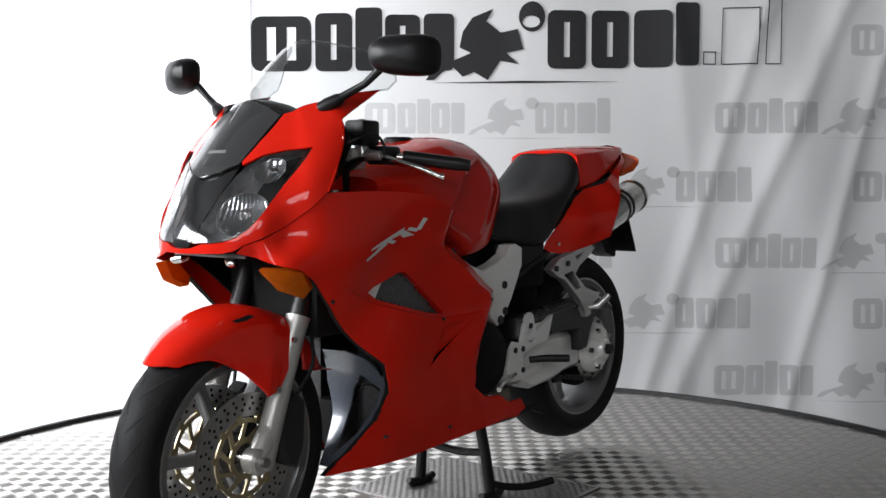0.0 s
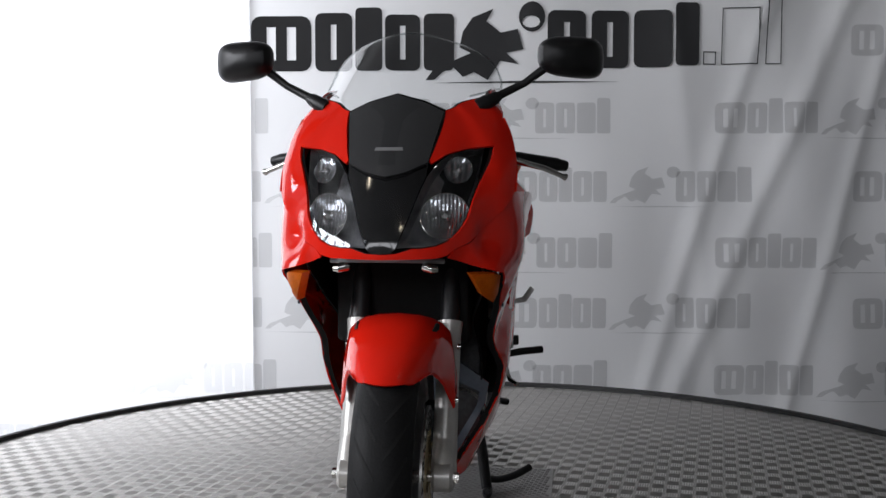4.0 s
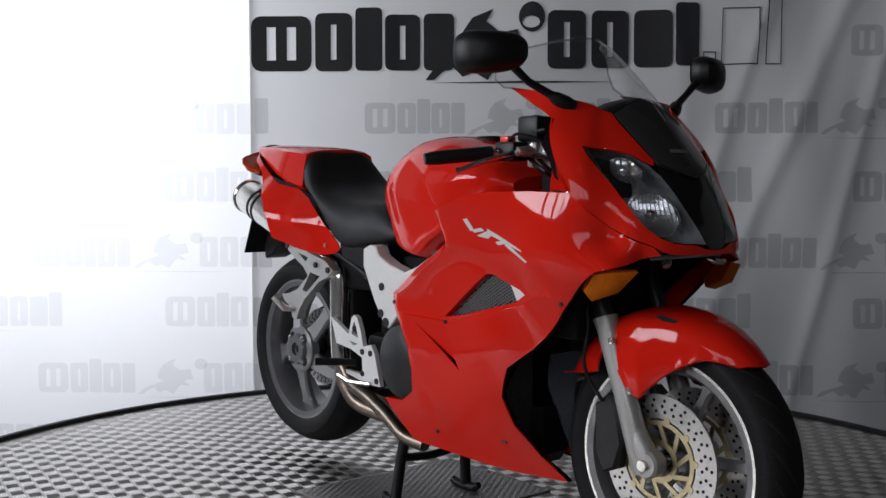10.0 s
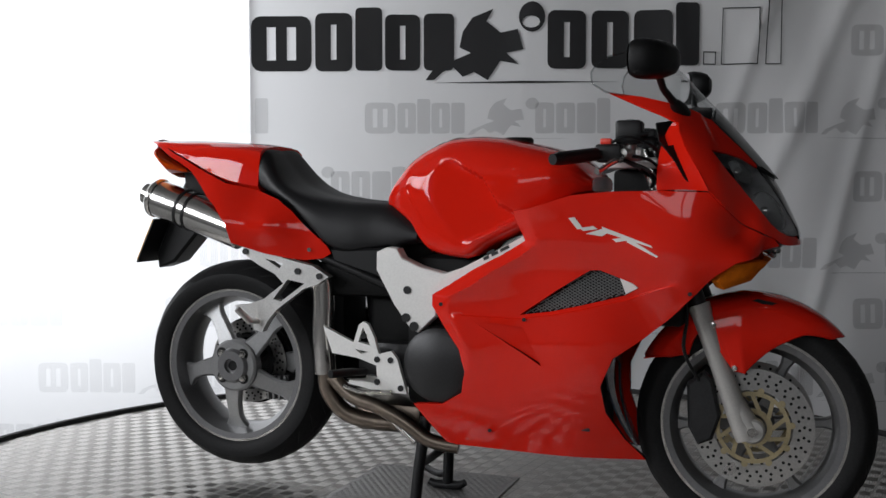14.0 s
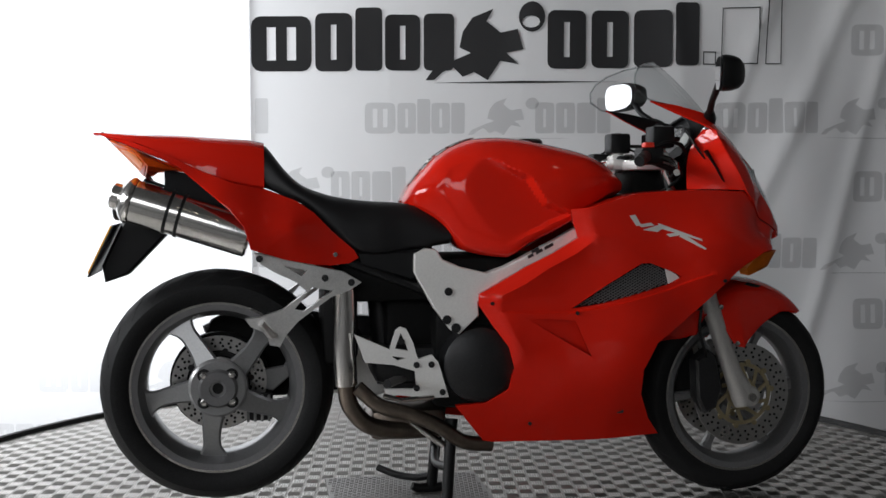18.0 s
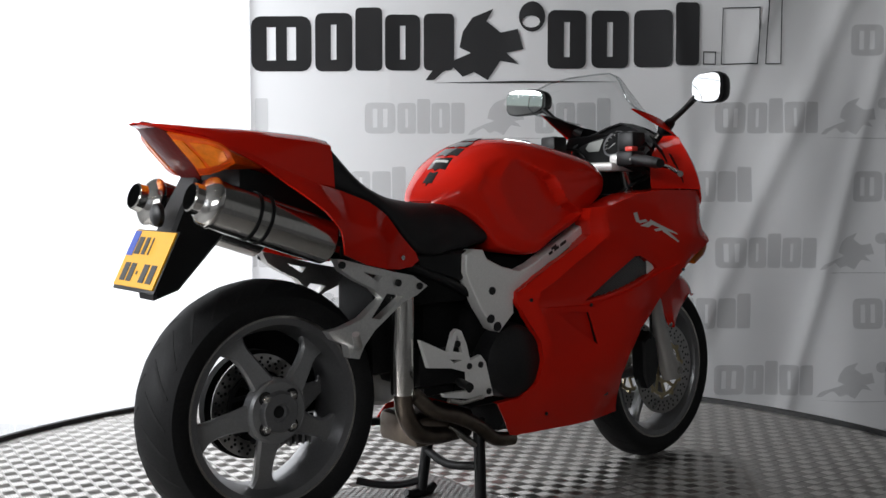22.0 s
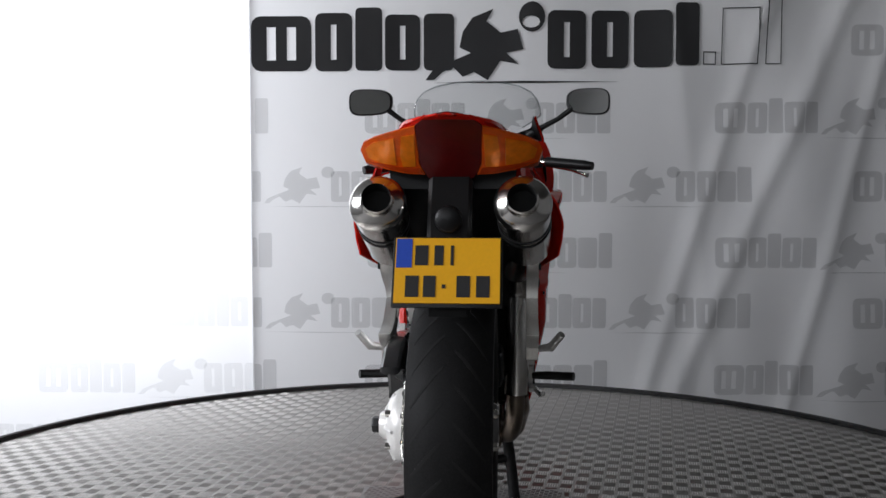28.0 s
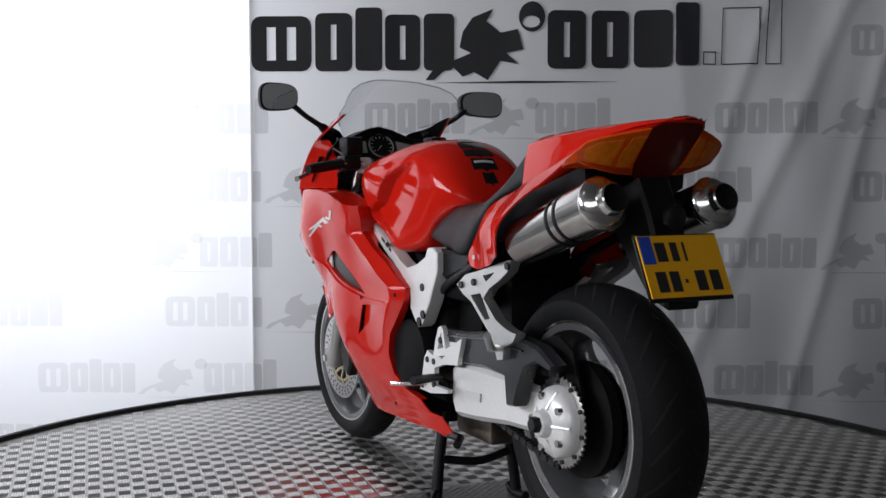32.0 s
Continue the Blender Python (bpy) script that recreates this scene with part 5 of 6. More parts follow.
def frame_and_engine():
    spar = [(-0.159, 0.731), (-0.129, 0.744), (-0.099, 0.741), (-0.084, 0.716), (-0.031, 0.693), (0.037, 0.677), (0.09, 0.695), (0.225, 0.764), (0.33, 0.825), (0.33, 0.79), (0.135, 0.68), (0.052, 0.63), (0.012, 0.60), (0.015, 0.564), (-0.038, 0.515), (-0.061, 0.526), (-0.107, 0.587), (-0.16, 0.682)]
    for side in (1, -1):
        sp = prism_part("frame_spar", spar, side * 0.130, side * 0.174, SILVER, bike, "silver aluminium frame spar", 0.003)
        for x, z, r in ((-0.068, 0.63, 0.011), (-0.072, 0.555, 0.012), (-0.048, 0.532, 0.013)):
            bm = bmesh.new()
            add_spin(bm, [(0.0005, -0.003), (r, -0.003), (r, 0.003), (0.0005, 0.003)], (x, side * 0.1745, z), 16)
            part("frame_bolt", bm, DARK, sp, "dark frame bolt")
        for x0, z0, x1, z1 in ((0.15, 0.715, 0.165, 0.722), (0.172, 0.726, 0.19, 0.735), (0.196, 0.738, 0.22, 0.75), (0.16, 0.729, 0.18, 0.739)):
            prism_part("spar_mark", [(x0, z0), (x1, z1), (x1 - 0.003, z1 + 0.008), (x0 - 0.003, z0 + 0.008)], side * 0.1742, side * 0.175, INK, sp, "black printed bar", 0.0002)
        # pillion footrest hanger
        h = [(-0.575, 0.738), (-0.56, 0.737), (-0.499, 0.722), (-0.408, 0.700), (-0.348, 0.688), (-0.30, 0.659), (-0.333, 0.638), (-0.379, 0.622), (-0.465, 0.560), (-0.495, 0.526), (-0.512, 0.495), (-0.538, 0.500), (-0.545, 0.530),
             (-0.585, 0.548), (-0.600, 0.568), (-0.562, 0.572), (-0.505, 0.590), (-0.442, 0.636), (-0.469, 0.662), (-0.522, 0.687), (-0.56, 0.710)]
        plate = lambda y: (lambda uv: np.stack([uv[:, 0], np.full(len(uv), side * y), uv[:, 1]], 1))
        hg = sheet("footrest_hanger", h, plate(0.186), ALU, bike, "cast aluminium pillion footrest hanger", 0.03, 0.028, [[(-0.428, 0.648), (-0.375, 0.638), (-0.45, 0.585), (-0.475, 0.590)], [(-0.50, 0.705), (-0.44, 0.692), (-0.455, 0.678)]], flip=side > 0)
        for x, z in ((-0.395, 0.672), (-0.327, 0.660), (-0.562, 0.724)):
            bm = bmesh.new()
            add_spin(bm, [(0.0005, -0.003), (0.009, -0.003), (0.009, 0.003), (0.0005, 0.003)], (x, side * 0.188, z), 14)
            part("hanger_bolt", bm, DARK, hg, "dark hanger bolt")
        tube_part("pillion_peg", [(-0.525, side * 0.185, 0.525), (-0.535, side * 0.215, 0.53), (-0.56, side * 0.24, 0.565)], [0.008, 0.011, 0.009], ALU, hg, "folded aluminium pillion peg", 10)
        # rider's footrest plate
        r = [(-0.319, 0.521), (-0.226, 0.480), (-0.210, 0.530), (-0.197, 0.539), (-0.182, 0.533), (-0.163, 0.495), (-0.156, 0.468), (-0.150, 0.452), (-0.113, 0.462), (-0.096, 0.442), (-0.068, 0.348), (-0.136, 0.347), (-0.238, 0.364), (-0.242, 0.374), (-0.155, 0.372), (-0.158, 0.42), (-0.215, 0.438), (-0.292, 0.447)]
        rs = sheet("rearset_plate", r, plate(0.181), SILVER, bike, "cast aluminium footrest plate", 0.03, 0.014, [[(-0.197, 0.524), (-0.212, 0.482), (-0.176, 0.474)], [(-0.222, 0.462), (-0.18, 0.456), (-0.205, 0.450)]], flip=side > 0)
        for x, z in ((-0.115, 0.437), (-0.085, 0.362), (-0.155, 0.437), (-0.155, 0.375), (-0.195, 0.50)):
            bm = bmesh.new()
            add_spin(bm, [(0.0005, -0.003), (0.0085, -0.003), (0.0085, 0.003), (0.0005, 0.003)], (x, side * 0.181, z), 14)
            part("plate_bolt", bm, DARK, rs, "dark plate bolt")
        tube_part("footpeg", [(-0.19, side * 0.18, 0.40), (-0.215, side * 0.22, 0.405), (-0.245, side * 0.285, 0.408)], [0.010, 0.0115, 0.0115], BLACK_PLASTIC, rs, "black rubber footpeg", 10)
        tube_part("foot_lever", [(-0.11, side * 0.185, 0.35), (-0.20, side * 0.2, 0.348), (-0.245, side * 0.205, 0.362)] if side < 0 else [(-0.11, side * 0.185, 0.37), (-0.02, side * 0.20, 0.355), (0.03, side * 0.225, 0.35)], 0.0065, BRUSHED, rs, "steel foot lever", 8)
    # engine block, covers and filling parts; the near-black ones carry shade in their colour
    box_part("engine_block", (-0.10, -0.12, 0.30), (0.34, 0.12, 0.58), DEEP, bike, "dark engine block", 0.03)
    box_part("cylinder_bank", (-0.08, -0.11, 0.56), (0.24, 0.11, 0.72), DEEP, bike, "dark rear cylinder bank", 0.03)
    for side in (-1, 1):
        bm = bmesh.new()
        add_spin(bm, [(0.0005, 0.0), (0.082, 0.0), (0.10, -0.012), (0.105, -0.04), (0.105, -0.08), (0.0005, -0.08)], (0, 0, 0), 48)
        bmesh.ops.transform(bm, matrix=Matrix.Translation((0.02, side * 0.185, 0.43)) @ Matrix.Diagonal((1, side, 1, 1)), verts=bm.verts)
        # left cover takes the near black, so it looks shaded
        part("engine_cover", bm, DARK if side < 0 else DEEP, bike, "dark round engine cover, near black for shade on the left")
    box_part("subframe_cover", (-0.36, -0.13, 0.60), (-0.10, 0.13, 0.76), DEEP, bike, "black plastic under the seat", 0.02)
    for side in (1, -1):
        tube_part("subframe_rail", [(-0.06, side * 0.13, 0.60), (-0.20, side * 0.145, 0.66), (-0.40, side * 0.15, 0.735), (-0.60, side * 0.12, 0.80)], 0.012, BLACK_PLASTIC, bike, "black steel subframe rail", 10)
        prism_part("seat_side_cover", [(-0.16, 0.74), (-0.10, 0.742), (-0.09, 0.69), (-0.165, 0.66), (-0.30, 0.70), (-0.31, 0.735), (-0.26, 0.735)], side * 0.12, side * 0.155, BLACK_PLASTIC, bike, "matt black side cover", 0.006)
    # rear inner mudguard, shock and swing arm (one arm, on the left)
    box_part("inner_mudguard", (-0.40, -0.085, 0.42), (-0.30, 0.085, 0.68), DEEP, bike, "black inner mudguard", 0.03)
    # added block that closes the gap behind the engine with shade-dark colour
    box_part("engine_rear_filler", (-0.225, -0.075, 0.40), (-0.03, 0.075, 0.66), DEEP, bike, "near-black block added to fill the dark gap behind the engine", 0.02)
    box_part("linkage_cover", (-0.21, -0.06, 0.34), (-0.10, 0.06, 0.41), DARK, bike, "dark suspension linkage cover", 0.012)
    tube_part("shock", [(-0.24, 0, 0.62), (-0.21, 0, 0.36)], 0.032, DARK, bike, "dark rear shock absorber", 16)
    bm = bmesh.new()
    rings = []
    for x, z, hz, y0, y1 in ((-0.20, 0.378, 0.058, 0.06, 0.145), (-0.24, 0.376, 0.074, 0.07, 0.158), (-0.36, 0.384, 0.071, 0.093, 0.160), (-0.47, 0.386, 0.063, 0.094, 0.140), (-0.56, 0.378, 0.058, 0.088, 0.116), (-0.66, 0.372, 0.055, 0.070, 0.104), (-0.72, 0.372, 0.03, 0.075, 0.10)):
        k = 0.014
        rings.append([(x, y0, z - hz + k), (x, y0 + k, z - hz), (x, y1 - k, z - hz), (x, y1, z - hz + k), (x, y1, z + hz - k), (x, y1 - k, z + hz), (x, y0 + k, z + hz), (x, y0, z + hz - k)])
    add_loft(bm, rings)
    sa = part("swingarm", bm, SILVER, bike, "cast aluminium single-sided swing arm")
    box_part("swingarm_pivot", (-0.26, -0.10, 0.37), (-0.02, 0.13, 0.475), DARK, sa, "dark cast pivot of the swing arm", 0.025)
    guard = [(-0.14, 0.525), (-0.30, 0.535), (-0.45, 0.553), (-0.56, 0.558), (-0.66, 0.545), (-0.725, 0.512), (-0.72, 0.494), (-0.65, 0.505), (-0.605, 0.487), (-0.578, 0.44), (-0.556, 0.388), (-0.518, 0.384), (-0.508, 0.452), (-0.40, 0.458), (-0.285, 0.448), (-0.14, 0.462)]
    cg = prism_part("chain_guard", guard, 0.122, 0.166, GUARD, sa, "dark grey plastic chain guard", 0.007)
    tube_part("guard_rib", [(-0.17, 0.168, 0.512), (-0.30, 0.168, 0.520), (-0.45, 0.168, 0.534), (-0.60, 0.168, 0.528)], 0.003, GUARD, cg, "raised rib of the chain guard", 6)
    prism_part("guard_label", [(-0.20, 0.498), (-0.30, 0.503), (-0.30, 0.478), (-0.20, 0.475)], 0.1655, 0.1668, SILVER, cg, "small pale sticker", 0.0003)
    prism_part("arm_label", [(-0.30, 0.385), (-0.38, 0.387), (-0.38, 0.365), (-0.30, 0.363)], 0.158, 0.1612, WHITE_PAINT, sa, "small white sticker", 0.0003)
    bm = bmesh.new()
    n = 43
    prof = []
    for k in range(n * 2):
        a = math.pi * k / n
        r = 0.108 if k % 2 else 0.100
        prof.append((AXR[0] + r * math.cos(a), AXR[2] + r * math.sin(a)))
    add_prism(bm, prof, 0.106, 0.113, 0.001)
    sprk = part("sprocket", bm, BRUSHED, bike, "steel rear sprocket")
    bm = bmesh.new()
    add_spin(bm, [(0.0005, 0.172), (0.026, 0.172), (0.030, 0.166), (0.034, 0.155), (0.058, 0.149), (0.074, 0.139), (0.082, 0.127), (0.084, 0.112), (0.0005, 0.112)], AXR, 40)
    part("hub_carrier", bm, SILVER, sprk, "aluminium sprocket carrier")
    for k in range(5):
        a = 2 * math.pi * k / 5
        bm = bmesh.new()
        add_spin(bm, [(0.0005, 0.012), (0.009, 0.012), (0.009, 0.0), (0.0005, 0.0)], (AXR[0] + 0.062 * math.cos(a), 0.142, AXR[2] + 0.062 * math.sin(a)), 6)
        part("carrier_nut", bm, BRUSHED, sprk, "steel carrier nut")
    bm = bmesh.new()
    add_spin(bm, [(0.0005, 0.190), (0.016, 0.190), (0.019, 0.186), (0.019, 0.17), (0.0005, 0.17)], AXR, 6)
    part("axle_nut", bm, DARK, sprk, "large dark axle nut")
    for k in range(10):
        a = 2 * math.pi * k / 10 + 0.2
        p = Vector((AXR[0] + 0.092 * math.cos(a), 0.1135, AXR[2] + 0.092 * math.sin(a)))
        bm = bmesh.new()
        add_spin(bm, [(0.0005, -0.001), (0.0055, -0.001), (0.0055, 0.003), (0.0005, 0.003)], p, 8)
        part("sprocket_bolt", bm, DARK, sprk)
    for k in range(5):
        a = 2 * math.pi * (k + 0.5) / 5
        d = Vector((math.cos(a), 0, math.sin(a)))
        bm = bmesh.new()
        add_tube(bm, [Vector(AXR) + d * 0.036 + Vector((0, 0.155, 0)), Vector(AXR) + d * 0.078 + Vector((0, 0.136, 0))], [0.006, 0.004], 8)
        part("carrier_rib", bm, SILVER, sprk)
    # added drum over the hub; the wheel's shaded inside is in its colour
    bm = bmesh.new()
    add_spin(bm, [(0.03, 0.035), (0.135, 0.035), (0.135, 0.062), (0.03, 0.068)], AXR, 40)
    part("hub_housing", bm, DEEP, bike, "rear hub housing, near black for the shade inside the wheel")
    # chain: top and bottom runs of links
    bm = bmesh.new()
    for (x0, z0), (x1, z1) in (((AXR[0], AXR[2] + 0.106), (-0.04, 0.465)), ((AXR[0], AXR[2] - 0.106), (-0.04, 0.375))):
        m2 = int(math.hypot(x1 - x0, z1 - z0) / 0.0159)
        for k in range(m2):
            u = (k + 0.5) / m2
            x, z = x0 + (x1 - x0) * u, z0 + (z1 - z0) * u
            w = 0.009 if k % 2 else 0.0065
            add_box(bm, x - 0.0095, 0.110 - w, z - 0.007, x + 0.0095, 0.110 + w, z + 0.007)
    tagged(part("chain", bm, DARK, bike, "steel drive chain", False), kind="stuff")
    # left heel plates and side stand
    tube_part("side_stand", [(-0.03, 0.10, 0.22), (-0.14, 0.14, 0.235), (-0.25, 0.15, 0.245), (-0.28, 0.175, 0.235)], 0.011, BLACK_PLASTIC, bike, "black side stand folded up", 10)
    # rear brake caliper and right-side fittings
    bm = bmesh.new()
    add_box(bm, -0.60, 0.0, 0.26, -0.53, 0.055, 0.34, 0.012)
    cal = part("rear_caliper", bm, DARK, bike, "dark rear brake caliper")
    for k in range(4):
        box_part("caliper_fin", (-0.602 + 0.019 * k, -0.012, 0.262), (-0.594 + 0.019 * k, 0.002, 0.335), SPOKE_MAT, cal, "", 0.002)
    prism_part("caliper_bracket", [(-0.60, 0.36), (-0.53, 0.34), (-0.46, 0.40), (-0.45, 0.455), (-0.475, 0.46), (-0.50, 0.41), (-0.58, 0.40)], 0.02, 0.035, SPOKE_MAT, bike, "cast bracket of the rear caliper", 0.004)
    # added near-black plate that stands for shade on the silver arm's inner side
    prism_part("arm_shade_plate", [(-0.74, 0.44), (-0.70, 0.535), (-0.64, 0.565), (-0.56, 0.545), (-0.50, 0.49), (-0.30, 0.50), (-0.28, 0.33), (-0.50, 0.315), (-0.66, 0.31)], 0.084, 0.099, DEEP, bike, "near-black plate added for the shaded inner side of the swing arm", 0.004)
    # centre stand
    for s in (1, -1):
        leg = tube_part("centre_stand", [(-0.045, s * 0.095, 0.27), (-0.058, s * 0.118, 0.13), (-0.066, s * 0.13, 0.022)], [0.017, 0.016, 0.016], BLACK_PLASTIC, bike, "black steel centre stand leg", 12)
        tube_part("stand_foot", [(-0.125, s * 0.128, 0.022), (-0.105, s * 0.13, 0.013), (-0.066, s * 0.132, 0.013), (-0.03, s * 0.134, 0.015), (-0.012, s * 0.134, 0.026)], [0.011, 0.014, 0.016, 0.014, 0.010], BLACK_PLASTIC, leg, "curved steel foot", 10)
    tube_part("stand_brace", [(-0.058, -0.115, 0.14), (-0.075, 0, 0.125), (-0.058, 0.115, 0.14)], 0.012, BLACK_PLASTIC, bike, "black steel cross brace", 10, 10)
    tube_part("stand_lever", [(-0.066, 0.13, 0.05), (-0.11, 0.165, 0.036), (-0.165, 0.21, 0.036), (-0.213, 0.25, 0.048)], 0.011, BLACK_PLASTIC, bike, "black foot lever of the stand", 10, 12)
    tube_part("stand_spring", [(-0.07, -0.11, 0.20), (-0.16, -0.10, 0.265)], 0.010, BRUSHED, bike, "steel stand spring", 10)


frame_and_engine()


def front_end():
    # fork legs lean back along the steering axis
    ax = Vector(AXF)
    rake = Vector((-0.345, 0, 0.939))
    for side in (1, -1):
        base = ax + Vector((-0.022, side * 0.100, 0.0))
        leg = tube_part("fork_leg", [base + rake * q for q in (-0.025, 0.0, 0.16, 0.30, 0.33)], [0.026, 0.028, 0.025, 0.026, 0.029], FORK_MAT, bike, "silver lower fork leg", 20)
        # one bright tube in two colours: shade painted below, lit end above
        tube_part("fork_tube_shaded", [base + rake * 0.33, base + rake * 0.735], 0.0215, DARK, leg, "upper fork tube, coloured dark for the shade under the nose", 18)
        tube_part("fork_tube_lit", [base + rake * 0.60, base + rake * 0.742], 0.0222, BRUSHED, leg, "upper end of the fork tube, coloured bright as lit", 18)
        bm = bmesh.new()
        add_spin(bm, [(0.0005, -0.022), (0.026, -0.022), (0.031, -0.016), (0.031, 0.016), (0.026, 0.022), (0.0005, 0.022)], (AXF[0], base.y, AXF[2]), 28)
        add_tube(bm, [base + rake * 0.09, base + rake * 0.03 + Vector((0.012, 0, 0)), Vector((AXF[0] + 0.006, base.y, AXF[2] - 0.012))], [0.022, 0.027, 0.024], 14)
        part("axle_clamp", bm, FORK_MAT, leg, "silver rounded axle clamp")
        bm = bmesh.new()
        add_spin(bm, [(0.0005, -0.006), (0.012, -0.006), (0.012, 0.006), (0.0005, 0.006)], (AXF[0], AXF[1] + side * 0.128, AXF[2]), 8)
        part("axle_bolt", bm, BRUSHED, leg, "steel axle bolt")
        cal = [(0.66, 0.41), (0.70, 0.44), (0.725, 0.42), (0.745, 0.33), (0.725, 0.27), (0.69, 0.255), (0.665, 0.30)]
        c = prism_part("brake_caliper", [(x, z) for x, z in cal], AXF[1] + side * 0.048, AXF[1] + side * 0.104, DARK, bike, "dark front brake caliper", 0.008)
        tube_part("brake_hose", [(0.69, side * 0.10, 0.42), (0.655, side * 0.125, 0.50), (0.66, side * 0.12, 0.60), (0.62, side * 0.10, 0.75)], 0.0045, BLACK_PLASTIC, c, "black brake hose", 8, 20)
    # mudguard: cross-sections along the wheel
    low = [(54, 0.292), (64, 0.270), (71, 0.238), (85.6, 0.182), (98, 0.146), (108, 0.158), (112, 0.20), (115, 0.285), (122, 0.27), (131, 0.242), (140, 0.268), (149, 0.318)]
    wide = [(54, 0.066), (60, 0.080), (68, 0.092), (78, 0.104), (88, 0.113), (98, 0.1225), (112, 0.1225), (124, 0.106), (149, 0.084)]
    tops = [(54, 0.318), (66, 0.328), (80, 0.338), (95, 0.343), (112, 0.340), (130, 0.332), (149, 0.326)]
    g = lambda tab, a: float(np.interp(a, [q[0] for q in tab], [q[1] for q in tab]))
    bm = bmesh.new()
    rings = []
    c = Vector(AXF)
    for k in range(53):
        a = 54 + (149 - 54) * k / 52
        rt, rb, w = g(tops, a), g(low, a), g(wide, a)
        half = [(0, rt), (0.35 * w, rt - 0.003), (0.60 * w, rt - 0.010), (0.76 * w, rt - 0.021), (0.86 * w, rt - 0.034), (0.885 * w, rt - 0.040), (0.93 * w, rt - 0.072), (0.965 * w, rt - 0.10)]
        half = [(y, max(r, rb + (rt - r) * 0.02)) for y, r in half] + [(w, min(rb + 0.0015, rt - 0.004)), (w * 0.995, min(rb, rt - 0.005))]
        sec = []
        for sgn in (-1, 1):
            row = []
            for y, r in half:
                da = -7.0 * (1 - (y / w) ** 2) * max(0.0, 1 - (a - 54) / 28)
                d = Vector((math.cos(radians(a + da)), 0, math.sin(radians(a + da))))
                row.append(c + d * r + Vector((0, sgn * y, 0)))
            sec += list(reversed(row)) if sgn < 0 else row[1:]
        mid = Vector((math.cos(radians(a)), 0, math.sin(radians(a))))
        inner = [q - mid * 0.003 - Vector((0, 0.004 * (1 if q.y > 0.02 else -1 if q.y < -0.02 else 0), 0)) for q in sec]
        rings.append(sec + list(reversed(inner)))
    add_loft(bm, rings)
    fend = part("front_mudguard", bm, RED, bike, "glossy red front mudguard")
    for side in (1, -1):
        for x, z in ((0.724, 0.564), (0.777, 0.458)):
            bm = bmesh.new()
            add_spin(bm, [(0.0005, -0.004), (0.007, -0.003), (0.007, 0.004), (0.0005, 0.004)], (x, AXF[1] + side * 0.123, z), 12)
            part("mudguard_bolt", bm, BRUSHED, fend, "bright mudguard bolt")
        bm = bmesh.new()
        pr = [(0.790, 0.094, 0.612), (0.828, 0.084, 0.627), (0.875, 0.079, 0.617), (0.848, 0.092, 0.606)]
        add_loft(bm, [[(x, AXF[1] + side * y, z + 0.002) for x, y, z in pr], [(x, AXF[1] + side * (y - 0.03), z - 0.01) for x, y, z in pr]])
        part("mudguard_slot", bm, GROOVE, fend, "dark air slot")
    # red returns that close the cowl towards the cockpit
    for side in (1, -1):
        for name, outer, inner in (("cowl_return", [tuple(q) for q in fair_at(1, 0.011)(np.array(flat_out(((0.655, 0.214, 1.060), (0.663, 0.232, 1.03), (0.682, 0.245, 0.993), (0.708, 0.25, 0.945), (0.732, 0.252, 0.899)))))], ((0.636, 0.186, 1.062), (0.616, 0.173, 1.03), (0.603, 0.165, 0.99), (0.598, 0.168, 0.94), (0.598, 0.172, 0.901))),
                                   ("fairing_return", [tuple(q) for q in fair_at(1, -0.002)(np.array(flat_out(((0.728, 0.252, 0.896), (0.622, 0.250, 0.8975), (0.50, 0.252, 0.8955), (0.41, 0.236, 0.886), (0.31, 0.2, 0.852), (0.262, 0.186, 0.847)))))], ((0.64, 0.165, 0.897), (0.58, 0.172, 0.898), (0.48, 0.178, 0.895), (0.40, 0.178, 0.884), (0.31, 0.168, 0.853), (0.262, 0.165, 0.84)))):
            ro, ri = spline([(x, y * side, z) for x, y, z in outer], 13), spline([(x, y * side, z) for x, y, z in inner], 13)
            bm = bmesh.new()
            add_loft(bm, [ro, [a.lerp(b, 0.5) + Vector((0.004, 0, 0.002)) for a, b in zip(ro, ri)], ri], closed=False)
            bmesh.ops.recalc_face_normals(bm, faces=bm.faces)
            bmesh.ops.solidify(bm, geom=bm.faces[:], thickness=0.003)
            part(name, bm, RED, bike, "red inner edge of the fairing round the cockpit")
    # handlebars
    for side in (1, -1):
        bar = tube_part("handlebar", [(0.50, side * 0.11, 0.985), (0.455, side * 0.20, 0.985), (0.375, side * 0.35, 0.968)], 0.011, BRUSHED, bike, "steel clip-on handlebar", 12)
        tube_part("grip", [(0.445, side * 0.225, 0.984), (0.380, side * 0.345, 0.969)], 0.0165, BLACK_PLASTIC, bar, "black rubber grip", 14)
        tube_part("bar_end", [(0.380, side * 0.345, 0.969), (0.368, side * 0.367, 0.966)], [0.016, 0.013], BLACK_PLASTIC, bar, "dark bar end weight", 14)
        tube_part("lever", [(0.50, side * 0.20, 0.985), (0.51, side * 0.24, 0.975), (0.495, side * 0.31, 0.958), (0.478, side * 0.355, 0.94), (0.472, side * 0.362, 0.938)], [0.009, 0.008, 0.0065, 0.006, 0.009], BRUSHED, bar, "bright lever with a ball end", 10)
        bm = bmesh.new()
        add_box(bm, 0.44, min(side * 0.155, side * 0.215), 0.965, 0.505, max(side * 0.155, side * 0.215), 1.01, 0.008)
        part("switch_box", bm, BLACK_PLASTIC, bar, "black switch housing")
        bm = bmesh.new()
